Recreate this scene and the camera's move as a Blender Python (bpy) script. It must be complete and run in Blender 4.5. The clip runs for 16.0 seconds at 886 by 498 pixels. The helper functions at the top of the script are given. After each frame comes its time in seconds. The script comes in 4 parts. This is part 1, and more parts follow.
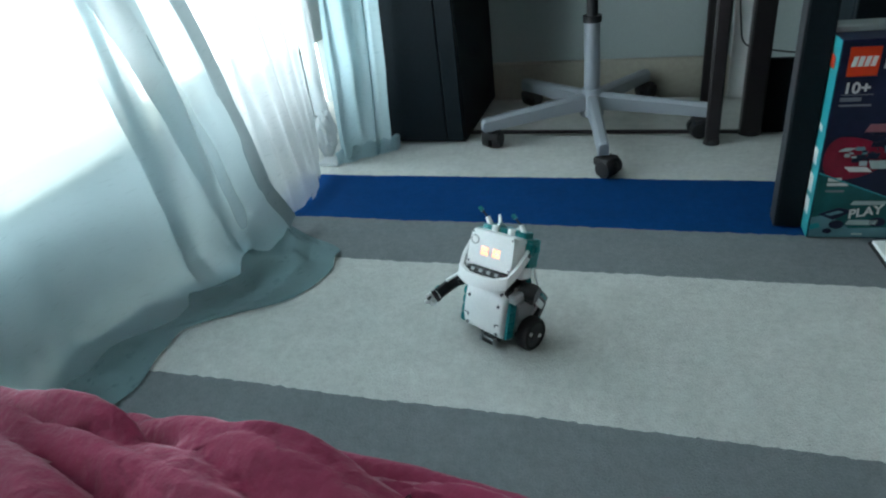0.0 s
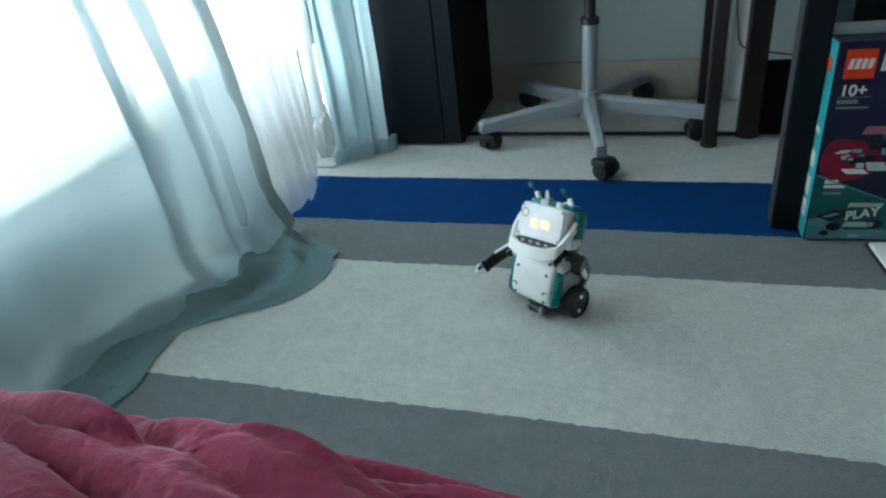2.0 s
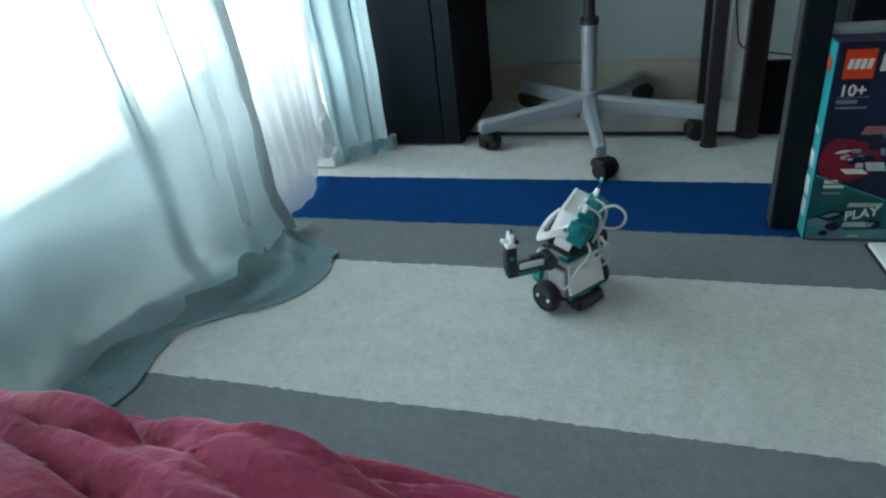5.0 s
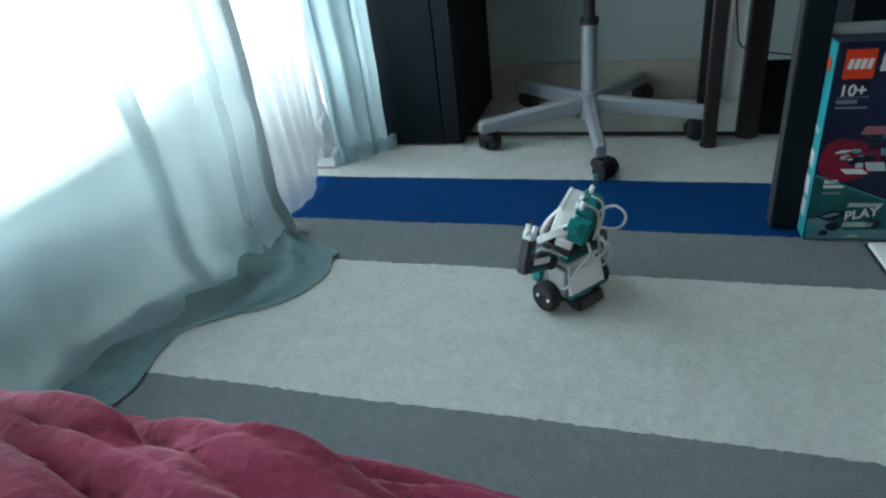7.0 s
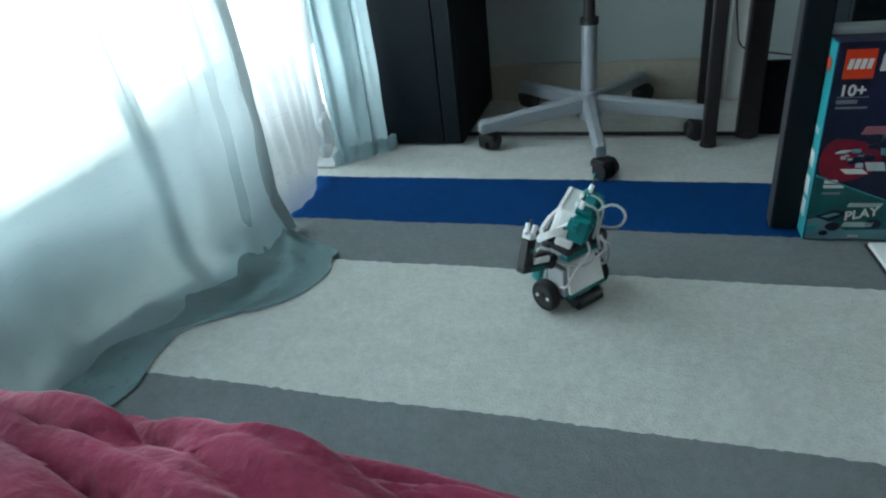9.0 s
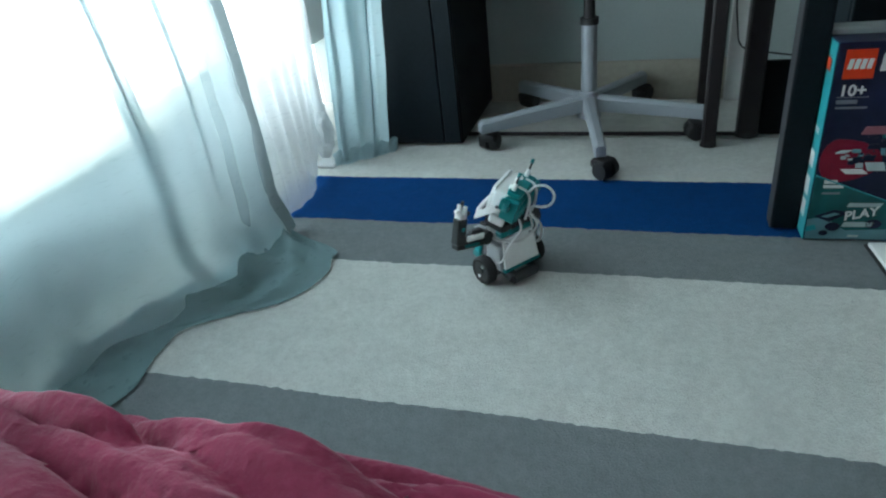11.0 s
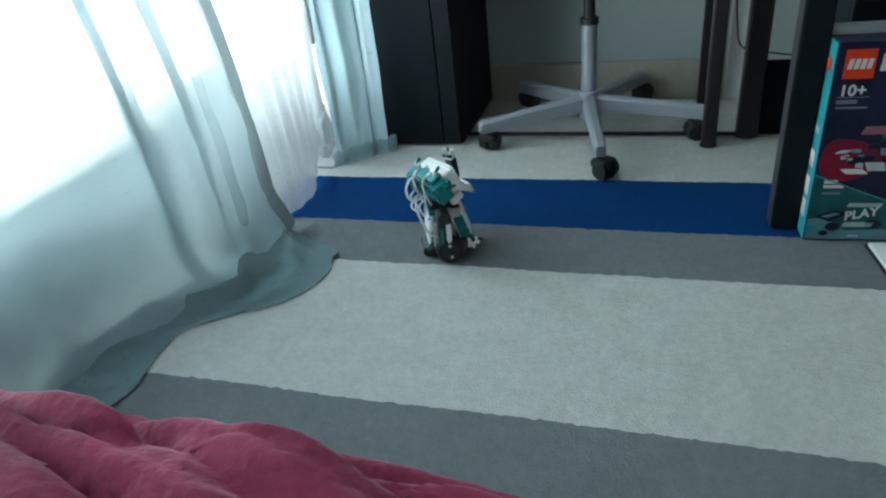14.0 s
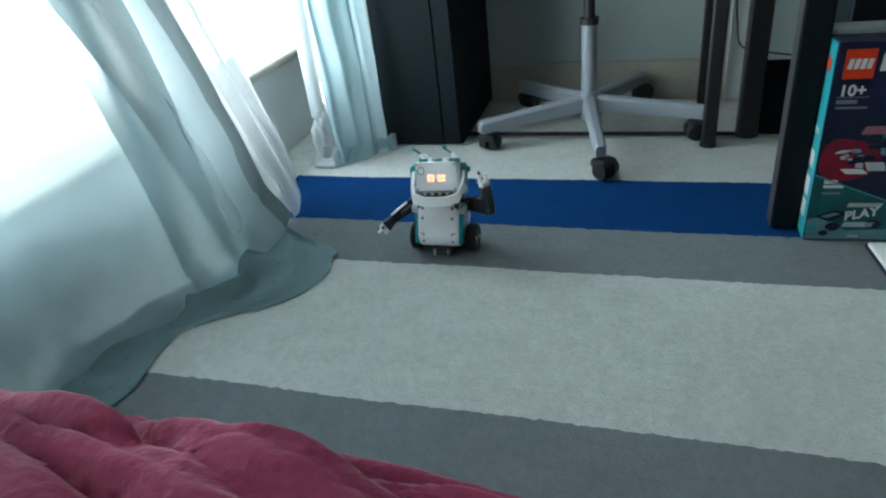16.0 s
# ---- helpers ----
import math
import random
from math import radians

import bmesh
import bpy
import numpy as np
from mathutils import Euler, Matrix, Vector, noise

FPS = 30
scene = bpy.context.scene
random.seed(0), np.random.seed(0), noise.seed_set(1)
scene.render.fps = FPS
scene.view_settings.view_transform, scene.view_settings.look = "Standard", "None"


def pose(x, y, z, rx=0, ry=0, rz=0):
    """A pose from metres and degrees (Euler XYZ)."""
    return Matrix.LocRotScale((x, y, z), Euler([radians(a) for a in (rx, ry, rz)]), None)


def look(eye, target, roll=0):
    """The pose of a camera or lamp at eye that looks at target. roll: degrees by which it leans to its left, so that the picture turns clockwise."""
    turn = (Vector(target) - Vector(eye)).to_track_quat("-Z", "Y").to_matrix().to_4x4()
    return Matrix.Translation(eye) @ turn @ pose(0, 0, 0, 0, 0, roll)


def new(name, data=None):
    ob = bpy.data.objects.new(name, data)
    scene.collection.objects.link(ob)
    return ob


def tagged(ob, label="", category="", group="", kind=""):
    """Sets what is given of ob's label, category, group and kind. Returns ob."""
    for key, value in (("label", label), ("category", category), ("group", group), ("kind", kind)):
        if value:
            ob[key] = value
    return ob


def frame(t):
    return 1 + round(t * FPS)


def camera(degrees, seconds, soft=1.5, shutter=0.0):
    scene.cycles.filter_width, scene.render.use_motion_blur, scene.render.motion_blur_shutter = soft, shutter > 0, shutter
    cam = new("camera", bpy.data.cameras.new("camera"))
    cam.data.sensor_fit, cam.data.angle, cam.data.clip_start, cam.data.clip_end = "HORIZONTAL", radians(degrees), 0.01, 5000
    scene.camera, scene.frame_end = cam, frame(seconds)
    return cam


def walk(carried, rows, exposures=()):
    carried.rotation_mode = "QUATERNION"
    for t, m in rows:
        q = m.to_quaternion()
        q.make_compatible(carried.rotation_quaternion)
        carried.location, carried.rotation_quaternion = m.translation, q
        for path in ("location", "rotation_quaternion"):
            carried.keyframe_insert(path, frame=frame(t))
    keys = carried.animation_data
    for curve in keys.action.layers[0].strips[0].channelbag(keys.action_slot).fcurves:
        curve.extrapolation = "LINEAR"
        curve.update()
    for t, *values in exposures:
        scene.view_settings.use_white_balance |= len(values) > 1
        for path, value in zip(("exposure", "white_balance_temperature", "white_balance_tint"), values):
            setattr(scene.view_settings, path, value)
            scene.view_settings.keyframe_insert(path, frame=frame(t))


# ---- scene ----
cam = camera(67.25, 16.0, soft=2.2)
EYE = (0.0, 0.0, 0.707)


def aim(yaw, pitch, roll):
    """A pose at the eye: degrees turned left of +y, degrees down, lean."""
    a, b = radians(yaw), radians(pitch)
    way = (-math.sin(a) * math.cos(b), math.cos(a) * math.cos(b), -math.sin(b))
    return look(EYE, [e + w for e, w in zip(EYE, way)], roll)


REST = (19.30, 29.95, -7.007)
START = (19.60, 30.06, -7.20)
walk(cam, [(0.0, aim(*START)), (1.1, aim(*START)), (1.5, aim(19.43, 29.99, -7.11)), (2.0, aim(19.35, 29.95, -7.03)), (2.4, aim(*REST)), (16.0, aim(*REST))],
     exposures=[(0.0, 0.51), (0.5, 0.51), (2.0, 0.58), (4.0, 0.67), (11.3, 0.69), (12.2, 0.57), (13.5, 0.63), (14.6, 0.67), (16.0, 0.47)])

# ---- world and light: an overcast sky outside one big window ----
world = bpy.data.worlds.new("sky")
scene.world = world
world.use_nodes = True
wn = world.node_tree.nodes
sky = wn.new("ShaderNodeTexSky")
sky.sky_type = "NISHITA"
sky.sun_disc = False
sky.sun_elevation, sky.sun_rotation = radians(48), radians(110)
world.node_tree.links.new(sky.outputs[0], wn["Background"].inputs[0])
wn["Background"].inputs[1].default_value = 0.12

sun = new("sun", bpy.data.lights.new("sun", "SUN"))
sun.data.energy, sun.data.angle, sun.data.color = 0.6, radians(20), (1.0, 0.97, 0.92)
sun.matrix_world = look((5, -2, 6), (0, 1, 0))

window_light = new("window_light", bpy.data.lights.new("window_light", "AREA"))
window_light.data.shape, window_light.data.size, window_light.data.size_y = "RECTANGLE", 2.30, 1.45
window_light.data.energy, window_light.data.color = 84, (0.73, 0.92, 1.0)
window_light.matrix_world = look((-1.60, 0.75, 0.98), (0.0, 0.75, 0.98))


# ---- materials ----
def shader(name, rough=0.6, metal=0.0):
    m = bpy.data.materials.new(name)
    m.use_nodes = True
    t = m.node_tree
    b = t.nodes["Principled BSDF"]
    b.inputs["Roughness"].default_value, b.inputs["Metallic"].default_value = rough, metal
    return m, t, b


def nd(t, kind, **values):
    n = t.nodes.new(kind)
    for k, v in values.items():
        n.inputs[k].default_value = v
    return n


def ramp(t, stops, mode="LINEAR"):
    r = t.nodes.new("ShaderNodeValToRGB")
    r.color_ramp.interpolation = mode
    while len(r.color_ramp.elements) < len(stops):
        r.color_ramp.elements.new(0.5)
    for e, (p, c) in zip(r.color_ramp.elements, stops):
        e.position, e.color = p, (*c, 1)
    return r


def shade(c, k):
    return tuple(min(1, x * k) for x in c)


def surface(name, colour, rough=0.6, metal=0.0, grain=60.0, blotch=6.0, vary=0.12, bump=0.15, depth=0.001, island=False):
    """A plain material with blotches, grain, fine relief and uneven gloss."""
    m, t, b = shader(name, rough, metal)
    co = t.nodes.new("ShaderNodeTexCoord")
    big = nd(t, "ShaderNodeTexNoise", Scale=blotch, Detail=4.0)
    fine = nd(t, "ShaderNodeTexNoise", Scale=grain, Detail=3.0)
    mix = t.nodes.new("ShaderNodeMath")
    mix.operation = "MULTIPLY_ADD"
    mix.inputs[1].default_value = 0.45
    for n in (big, fine):
        t.links.new(co.outputs["Object"], n.inputs["Vector"])
    t.links.new(fine.outputs["Fac"], mix.inputs[0])
    half = nd(t, "ShaderNodeMath")
    half.operation = "MULTIPLY"
    half.inputs[1].default_value = 0.55
    t.links.new(big.outputs["Fac"], half.inputs[0])
    t.links.new(half.outputs[0], mix.inputs[2])
    r = ramp(t, [(0.32, shade(colour, 1 - vary)), (0.68, shade(colour, 1 + vary))])
    t.links.new(mix.outputs[0], r.inputs[0])
    t.links.new(r.outputs[0], b.inputs["Base Color"])
    g = nd(t, "ShaderNodeMapRange")
    g.inputs["To Min"].default_value, g.inputs["To Max"].default_value = max(0.02, rough - 0.1), min(1, rough + 0.1)
    t.links.new(big.outputs["Fac"], g.inputs["Value"])
    t.links.new(g.outputs[0], b.inputs["Roughness"])
    if bump:
        n = nd(t, "ShaderNodeBump", Strength=bump, Distance=depth)
        t.links.new(fine.outputs["Fac"], n.inputs["Height"])
        t.links.new(n.outputs[0], b.inputs["Normal"])
    return m


def cloth(name, colour, through_light, clear, weave=900.0, laid=False, haze=0.0):
    """Thin cloth that lets light through: diffuse, translucent, blurring what is behind, and open between the threads."""
    m, t, b = shader(name, 0.9)
    t.nodes.remove(b)
    out = t.nodes["Material Output"]
    co = t.nodes.new("ShaderNodeAttribute" if laid else "ShaderNodeTexCoord")
    if laid:
        co.attribute_name = "laid_flat"
    place = co.outputs["Vector" if laid else "Object"]
    noise_a = nd(t, "ShaderNodeTexNoise", Scale=7.0, Detail=5.0)
    thread = nd(t, "ShaderNodeTexNoise", Scale=weave, Detail=2.0)
    mp = nd(t, "ShaderNodeMapping")
    mp.inputs["Scale"].default_value = (1.0, 0.06, 1.0)
    t.links.new(place, mp.inputs[0])
    t.links.new(place, noise_a.inputs["Vector"])
    t.links.new(mp.outputs[0], thread.inputs["Vector"])
    r0 = ramp(t, [(0.3, shade(colour, 0.95)), (0.7, shade(colour, 1.03))])
    t.links.new(noise_a.outputs["Fac"], r0.inputs[0])
    # thicker slub threads lie across the cloth
    ms = nd(t, "ShaderNodeMapping")
    ms.inputs["Scale"].default_value = (50.0, 38.0, 300.0)
    slubs = nd(t, "ShaderNodeTexNoise", Scale=1.0, Detail=2.0)
    t.links.new(place, ms.inputs[0]), t.links.new(ms.outputs[0], slubs.inputs["Vector"])
    sr = ramp(t, [(0.62, (1, 1, 1)), (0.74, (0.76, 0.79, 0.80))])
    t.links.new(slubs.outputs["Fac"], sr.inputs[0])
    r = t.nodes.new("ShaderNodeMix")
    r.data_type, r.blend_type = "RGBA", "MULTIPLY"
    r.inputs[0].default_value = 1.0
    t.links.new(r0.outputs[0], r.inputs[6]), t.links.new(sr.outputs[0], r.inputs[7])
    bp = nd(t, "ShaderNodeBump", Strength=0.25, Distance=0.0006)
    t.links.new(thread.outputs["Fac"], bp.inputs["Height"])
    dif, tra, cle = (t.nodes.new("ShaderNodeBsdf" + k) for k in ("Diffuse", "Translucent", "Transparent"))
    for s in (dif, tra):
        t.links.new(r.outputs[2], s.inputs["Color"])
        t.links.new(bp.outputs[0], s.inputs["Normal"])
    a, c = t.nodes.new("ShaderNodeMixShader"), t.nodes.new("ShaderNodeMixShader")
    a.inputs[0].default_value, c.inputs[0].default_value = through_light, clear
    t.links.new(dif.outputs[0], a.inputs[1]), t.links.new(tra.outputs[0], a.inputs[2])
    last = a.outputs[0]
    if haze:
        blur = nd(t, "ShaderNodeBsdfRefraction", Roughness=0.55, IOR=1.17)
        blur.inputs["Color"].default_value = (0.93, 0.99, 1.0, 1)
        d = t.nodes.new("ShaderNodeMixShader")
        d.inputs[0].default_value = haze
        t.links.new(last, d.inputs[1]), t.links.new(blur.outputs[0], d.inputs[2])
        last = d.outputs[0]
    t.links.new(last, c.inputs[1]), t.links.new(cle.outputs[0], c.inputs[2])
    t.links.new(c.outputs[0], out.inputs["Surface"])
    return m


def glow(name, colour, strength):
    m, t, b = shader(name)
    b.inputs["Base Color"].default_value = (*colour, 1)
    b.inputs["Emission Color"].default_value = (*colour, 1)
    b.inputs["Emission Strength"].default_value = strength
    return m


CREAM, GREY, BLUE = (0.530, 0.540, 0.51), (0.178, 0.197, 0.202), (0.0015, 0.040, 0.150)


def rug_material():
    """Striped low pile: the stripes run along x, with softly uneven borders."""
    m, t, b = shader("rug_pile", 0.95)
    co = t.nodes.new("ShaderNodeTexCoord")
    sep = t.nodes.new("ShaderNodeSeparateXYZ")
    wob = nd(t, "ShaderNodeTexNoise", Scale=60.0, Detail=2.0)
    slow = nd(t, "ShaderNodeTexNoise", Scale=1.6, Detail=1.0)
    t.links.new(co.outputs["Object"], sep.inputs[0])
    for n in (wob, slow):
        t.links.new(co.outputs["Object"], n.inputs["Vector"])

    def math_node(op, a, bb):
        n = t.nodes.new("ShaderNodeMath")
        n.operation = op
        for i, v in enumerate((a, bb)):
            if isinstance(v, float):
                n.inputs[i].default_value = v
            else:
                t.links.new(v, n.inputs[i])
        return n.outputs[0]
    w = math_node("MULTIPLY", math_node("SUBTRACT", wob.outputs["Fac"], 0.5), 0.012)
    s = math_node("MULTIPLY", math_node("SUBTRACT", slow.outputs["Fac"], 0.5), 0.02)
    y = math_node("ADD", math_node("ADD", sep.outputs["Y"], w), s)
    f = math_node("DIVIDE", math_node("ADD", y, 1.0), 3.0)

    def at(v):
        return (v + 1.0) / 3.0
    bands = ramp(t, [(0.0, BLUE), (at(-0.35), CREAM), (at(0.10), GREY), (at(0.691), CREAM), (at(1.0975), GREY), (at(1.264), BLUE), (at(1.508), CREAM)], "CONSTANT")
    t.links.new(f, bands.inputs[0])
    tuft = nd(t, "ShaderNodeTexVoronoi", Scale=330.0)
    clump = nd(t, "ShaderNodeTexNoise", Scale=75.0, Detail=6.0)
    for n in (tuft, clump):
        t.links.new(co.outputs["Object"], n.inputs["Vector"])
    tone = ramp(t, [(0.3, (0.91, 0.91, 0.91)), (0.7, (1.06, 1.06, 1.06))])
    t.links.new(clump.outputs["Fac"], tone.inputs[0])
    dots = ramp(t, [(0.1, (1.03, 1.03, 1.03)), (0.8, (0.9, 0.9, 0.9))])
    t.links.new(tuft.outputs["Distance"], dots.inputs[0])
    last = bands.outputs[0]
    # scuffed patches and a few dark specks of lint
    patch = nd(t, "ShaderNodeTexNoise", Scale=19.0, Detail=5.0)
    lint = nd(t, "ShaderNodeTexNoise", Scale=130.0, Detail=1.0)
    for n in (patch, lint):
        t.links.new(co.outputs["Object"], n.inputs["Vector"])
    scuff = ramp(t, [(0.32, (0.94, 0.94, 0.94)), (0.66, (1.04, 1.04, 1.04))])
    specks = ramp(t, [(0.80, (1, 1, 1)), (0.86, (0.45, 0.45, 0.45))])
    t.links.new(patch.outputs["Fac"], scuff.inputs[0]), t.links.new(lint.outputs["Fac"], specks.inputs[0])
    for n in (tone, dots, scuff, specks):
        k = t.nodes.new("ShaderNodeMix")
        k.data_type, k.blend_type = "RGBA", "MULTIPLY"
        k.inputs[0].default_value = 1.0
        t.links.new(last, k.inputs[6]), t.links.new(n.outputs[0], k.inputs[7])
        last = k.outputs[2]
    t.links.new(last, b.inputs["Base Color"])
    b.inputs["Specular IOR Level"].default_value = 0.1
    h = math_node("SUBTRACT", math_node("MULTIPLY", clump.outputs["Fac"], 1.5), tuft.outputs["Distance"])
    bp = nd(t, "ShaderNodeBump", Strength=0.42, Distance=0.003)
    t.links.new(h, bp.inputs["Height"]), t.links.new(bp.outputs[0], b.inputs["Normal"])
    return m


RUG = rug_material()
BINDING = surface("brown_binding", (0.09, 0.045, 0.03), 0.8)
WALL = surface("painted_plaster", (0.35, 0.41, 0.40), 0.85, grain=180, blotch=2.5, vary=0.05, bump=0.2)
SILLWALL = surface("window_wall_paint", (0.58, 0.60, 0.60), 0.8, grain=160, blotch=3, vary=0.05)
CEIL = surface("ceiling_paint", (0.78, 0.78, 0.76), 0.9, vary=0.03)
WOOD_PALE = surface("pale_laminate", (0.58, 0.58, 0.54), 0.45, grain=40, blotch=9, vary=0.15)
SKIRT = surface("beige_skirting", (0.36, 0.34, 0.28), 0.6, grain=60, blotch=5, vary=0.12)
BLACK = surface("black_laminate", (0.006, 0.010, 0.013), 0.62, grain=140, vary=0.25, bump=0.1)
BLACK.node_tree.nodes["Principled BSDF"].inputs["Specular IOR Level"].default_value = 0.12
BROWN = surface("dark_brown_steel", (0.012, 0.008, 0.009), 0.5, grain=120, vary=0.2)
STEEL = surface("silver_grey_paint", (0.32, 0.35, 0.38), 0.45, 0.25, grain=240, vary=0.06)
RUBBER = surface("black_plastic", (0.012, 0.012, 0.013), 0.55, vary=0.3)
WHITE_P = surface("white_panel", (0.74, 0.74, 0.72), 0.5, vary=0.04)
TEAL_CLOTH = cloth("pale_teal_cotton", (0.33, 0.42, 0.44), 0.18, 0.045, laid=True, haze=0.28)
EDGE_CLOTH = cloth("grey_teal_edge", (0.25, 0.30, 0.31), 0.14, 0.0)
# double hem cotton; its darker colour also paints the shade on the pooled folds
HEM_POOL_SHADE_CLOTH = cloth("teal_hem_and_shaded_pool_cotton", (0.185, 0.27, 0.285), 0.12, 0.04)
SHEER = cloth("white_sheer_cotton", (0.66, 0.68, 0.68), 0.28, 0.24, laid=True)
DRAPE = cloth("teal_gathered_cotton", (0.40, 0.53, 0.56), 0.46, 0.03)
DUVET = surface("raspberry_cotton", (0.27, 0.020, 0.066), 0.9, grain=110, blotch=9, vary=0.18, bump=0.6, depth=0.004)
DUVET.node_tree.nodes["Principled BSDF"].inputs["Sheen Weight"].default_value = 0.15


# ---- mesh helpers ----
def boxed(bm, c, s, bevel=0.0, m=None, segs=1):
    r = bmesh.ops.create_cube(bm, size=1.0)
    vs = r["verts"]
    bmesh.ops.scale(bm, vec=s, verts=vs)
    if bevel:
        es = list({e for v in vs for e in v.link_edges})
        g = bmesh.ops.bevel(bm, geom=es, offset=bevel, segments=segs, affect="EDGES", profile=0.5)
        vs = list({v for f in g["faces"] for v in f.verts} | {v for v in vs if v.is_valid})
        seen, todo = set(vs), list(vs)
        while todo:
            for e in todo.pop().link_edges:
                for v in e.verts:
                    if v not in seen:
                        seen.add(v), todo.append(v)
        vs = list(seen)
    bmesh.ops.transform(bm, matrix=Matrix.Translation(c) @ (m or Matrix()), verts=vs)
    return vs


def rod(bm, a, b, r, r2=None, n=16, caps=True):
    a, b = Vector(a), Vector(b)
    d = b - a
    m = Matrix.Translation((a + b) / 2) @ d.to_track_quat("Z", "Y").to_matrix().to_4x4()
    return bmesh.ops.create_cone(bm, cap_ends=caps, segments=n, radius1=r, radius2=r if r2 is None else r2, depth=d.length, matrix=m)["verts"]


def tube(bm, pts, r, n=8):
    """A bent tube through pts, smoothed."""
    P = [Vector(p) for p in pts]
    for _ in range(2):
        Q = [P[0]]
        for a, b in zip(P, P[1:]):
            Q += [a * 0.75 + b * 0.25, a * 0.25 + b * 0.75]
        P = Q + [P[-1]]
    rings = []
    for i, q in enumerate(P):
        d = (P[min(i + 1, len(P) - 1)] - P[max(i - 1, 0)]).normalized()
        u = d.orthogonal().normalized() if not rings else (u - d * u.dot(d)).normalized()
        v = d.cross(u)
        rings.append([bm.verts.new(q + (u * math.cos(k * math.tau / n) + v * math.sin(k * math.tau / n)) * r) for k in range(n)])
    for a, b in zip(rings, rings[1:]):
        for k in range(n):
            bm.faces.new((a[k], a[(k + 1) % n], b[(k + 1) % n], b[k]))
    bm.faces.new(rings[0][::-1]), bm.faces.new(rings[-1])


def finish(name, bm, material, smooth=False, angle=40):
    me = bpy.data.meshes.new(name)
    bmesh.ops.recalc_face_normals(bm, faces=bm.faces)
    for f in bm.faces:
        f.smooth = smooth
    if smooth:
        for e in bm.edges:
            if len(e.link_faces) == 2 and e.calc_face_angle() > radians(angle):
                e.smooth = False
    bm.to_mesh(me)
    bm.free()
    me.materials.append(material)
    return new(name, me)


def part(name, bm, material, parent, label="", smooth=False):
    ob = finish(name, bm, material, smooth)
    ob.parent = parent
    return tagged(ob, label)


def boxpart(name, c, s, material, parent, label="", bevel=0.002, m=None, segs=1):
    bm = bmesh.new()
    boxed(bm, c, s, bevel, m, segs)
    return part(name, bm, material, parent, label)


def structure(name, c, s, material, label, category, bevel=0.0):
    bm = bmesh.new()
    boxed(bm, c, s, bevel)
    return tagged(finish(name, bm, material), label, category, kind="structure")


def thing(name, label, category, group="", at=(0, 0, 0), turn=0.0):
    ob = new(name)
    ob.matrix_basis = pose(*at, 0, 0, turn)
    return tagged(ob, label, category, group)


# ---- the room ----
structure("floor", (0.9, 0.2, -0.062), (4.1, 4.2, 0.10), WOOD_PALE, "pale laminate floor running under the striped rug", "floor")
structure("wall_north", (0.9, 2.23, 1.2), (4.1, 0.12, 2.6), WALL, "plain pale grey plaster wall behind the desk", "wall")
# unseen south and east walls, made paler than wall_north to bounce fill light
structure("wall_south", (0.9, -1.9, 1.2), (4.1, 0.12, 2.6), CEIL, "unseen wall behind the bed, whitened to bounce light", "wall")
structure("wall_east", (2.95, 0.16, 1.2), (0.12, 4.0, 2.6), CEIL, "unseen wall closing the room, whitened to bounce light", "wall")
structure("ceiling", (0.9, 0.2, 2.55), (4.3, 4.4, 0.10), CEIL, "plain white ceiling", "ceiling")


def window_wall():
    X, T = -1.15, 0.18
    bm = bmesh.new()
    boxed(bm, (X, -0.02, 0.10), (T, 4.0, 0.276))
    boxed(bm, (X, 2.06, 1.37), (T, 0.22, 2.26))
    boxed(bm, (X, -1.02, 1.37), (T, 1.64, 2.26))
    boxed(bm, (X, 0.875, 2.3), (T, 2.15, 0.40))
    tagged(finish("wall_west", bm, SILLWALL), "pale painted wall with a wide low window", "wall", kind="structure")


window_wall()
bm = bmesh.new()
boxed(bm, (-1.14, 0.875, 0.2515), (0.20, 2.15, 0.022), 0.005)
tagged(finish("window_sill", bm, SKIRT), "beige window sill along the low window", "window sill", kind="structure")
bm = bmesh.new()
boxed(bm, (-0.40, 2.160, 0.050), (3.0 - 1.6, 0.02, 0.124), 0.004)
tagged(finish("baseboard", bm, SKIRT), "tall beige wooden skirting along the wall", "baseboard", kind="structure")

bm = bmesh.new()
boxed(bm, (-9.0, 1.0, -1.5), (0.02, 90.0, 11.0))
tagged(finish("backdrop", bm, glow("white_daylight", (0.90, 0.98, 1.0), 6.5)), "glaring white overcast daylight outside", "sky", kind="structure")


def rug():
    bm = bmesh.new()
    nx, ny, x0, x1, y0, y1 = 90, 110, -0.93, 1.75, -0.7, 1.80
    g = [[bm.verts.new((x0 + (x1 - x0) * i / nx, y0 + (y1 - y0) * j / ny, 0)) for j in range(ny + 1)] for i in range(nx + 1)]
    for i in range(nx):
        for j in range(ny):
            bm.faces.new((g[i][j], g[i + 1][j], g[i + 1][j + 1], g[i][j + 1]))
    for col in g:
        for v in col:
            v.co.z = -0.002 + 0.0022 * noise.noise(v.co * 5.0)
    rim = [e for e in bm.edges if e.is_boundary]
    low = bmesh.ops.extrude_edge_only(bm, edges=rim)["geom"]
    for v in low:
        if isinstance(v, bmesh.types.BMVert):
            v.co.z = -0.0115
    return tagged(finish("rug", bm, RUG, True), "low pile rug with broad cream, grey and deep blue stripes", "rug")


rug()


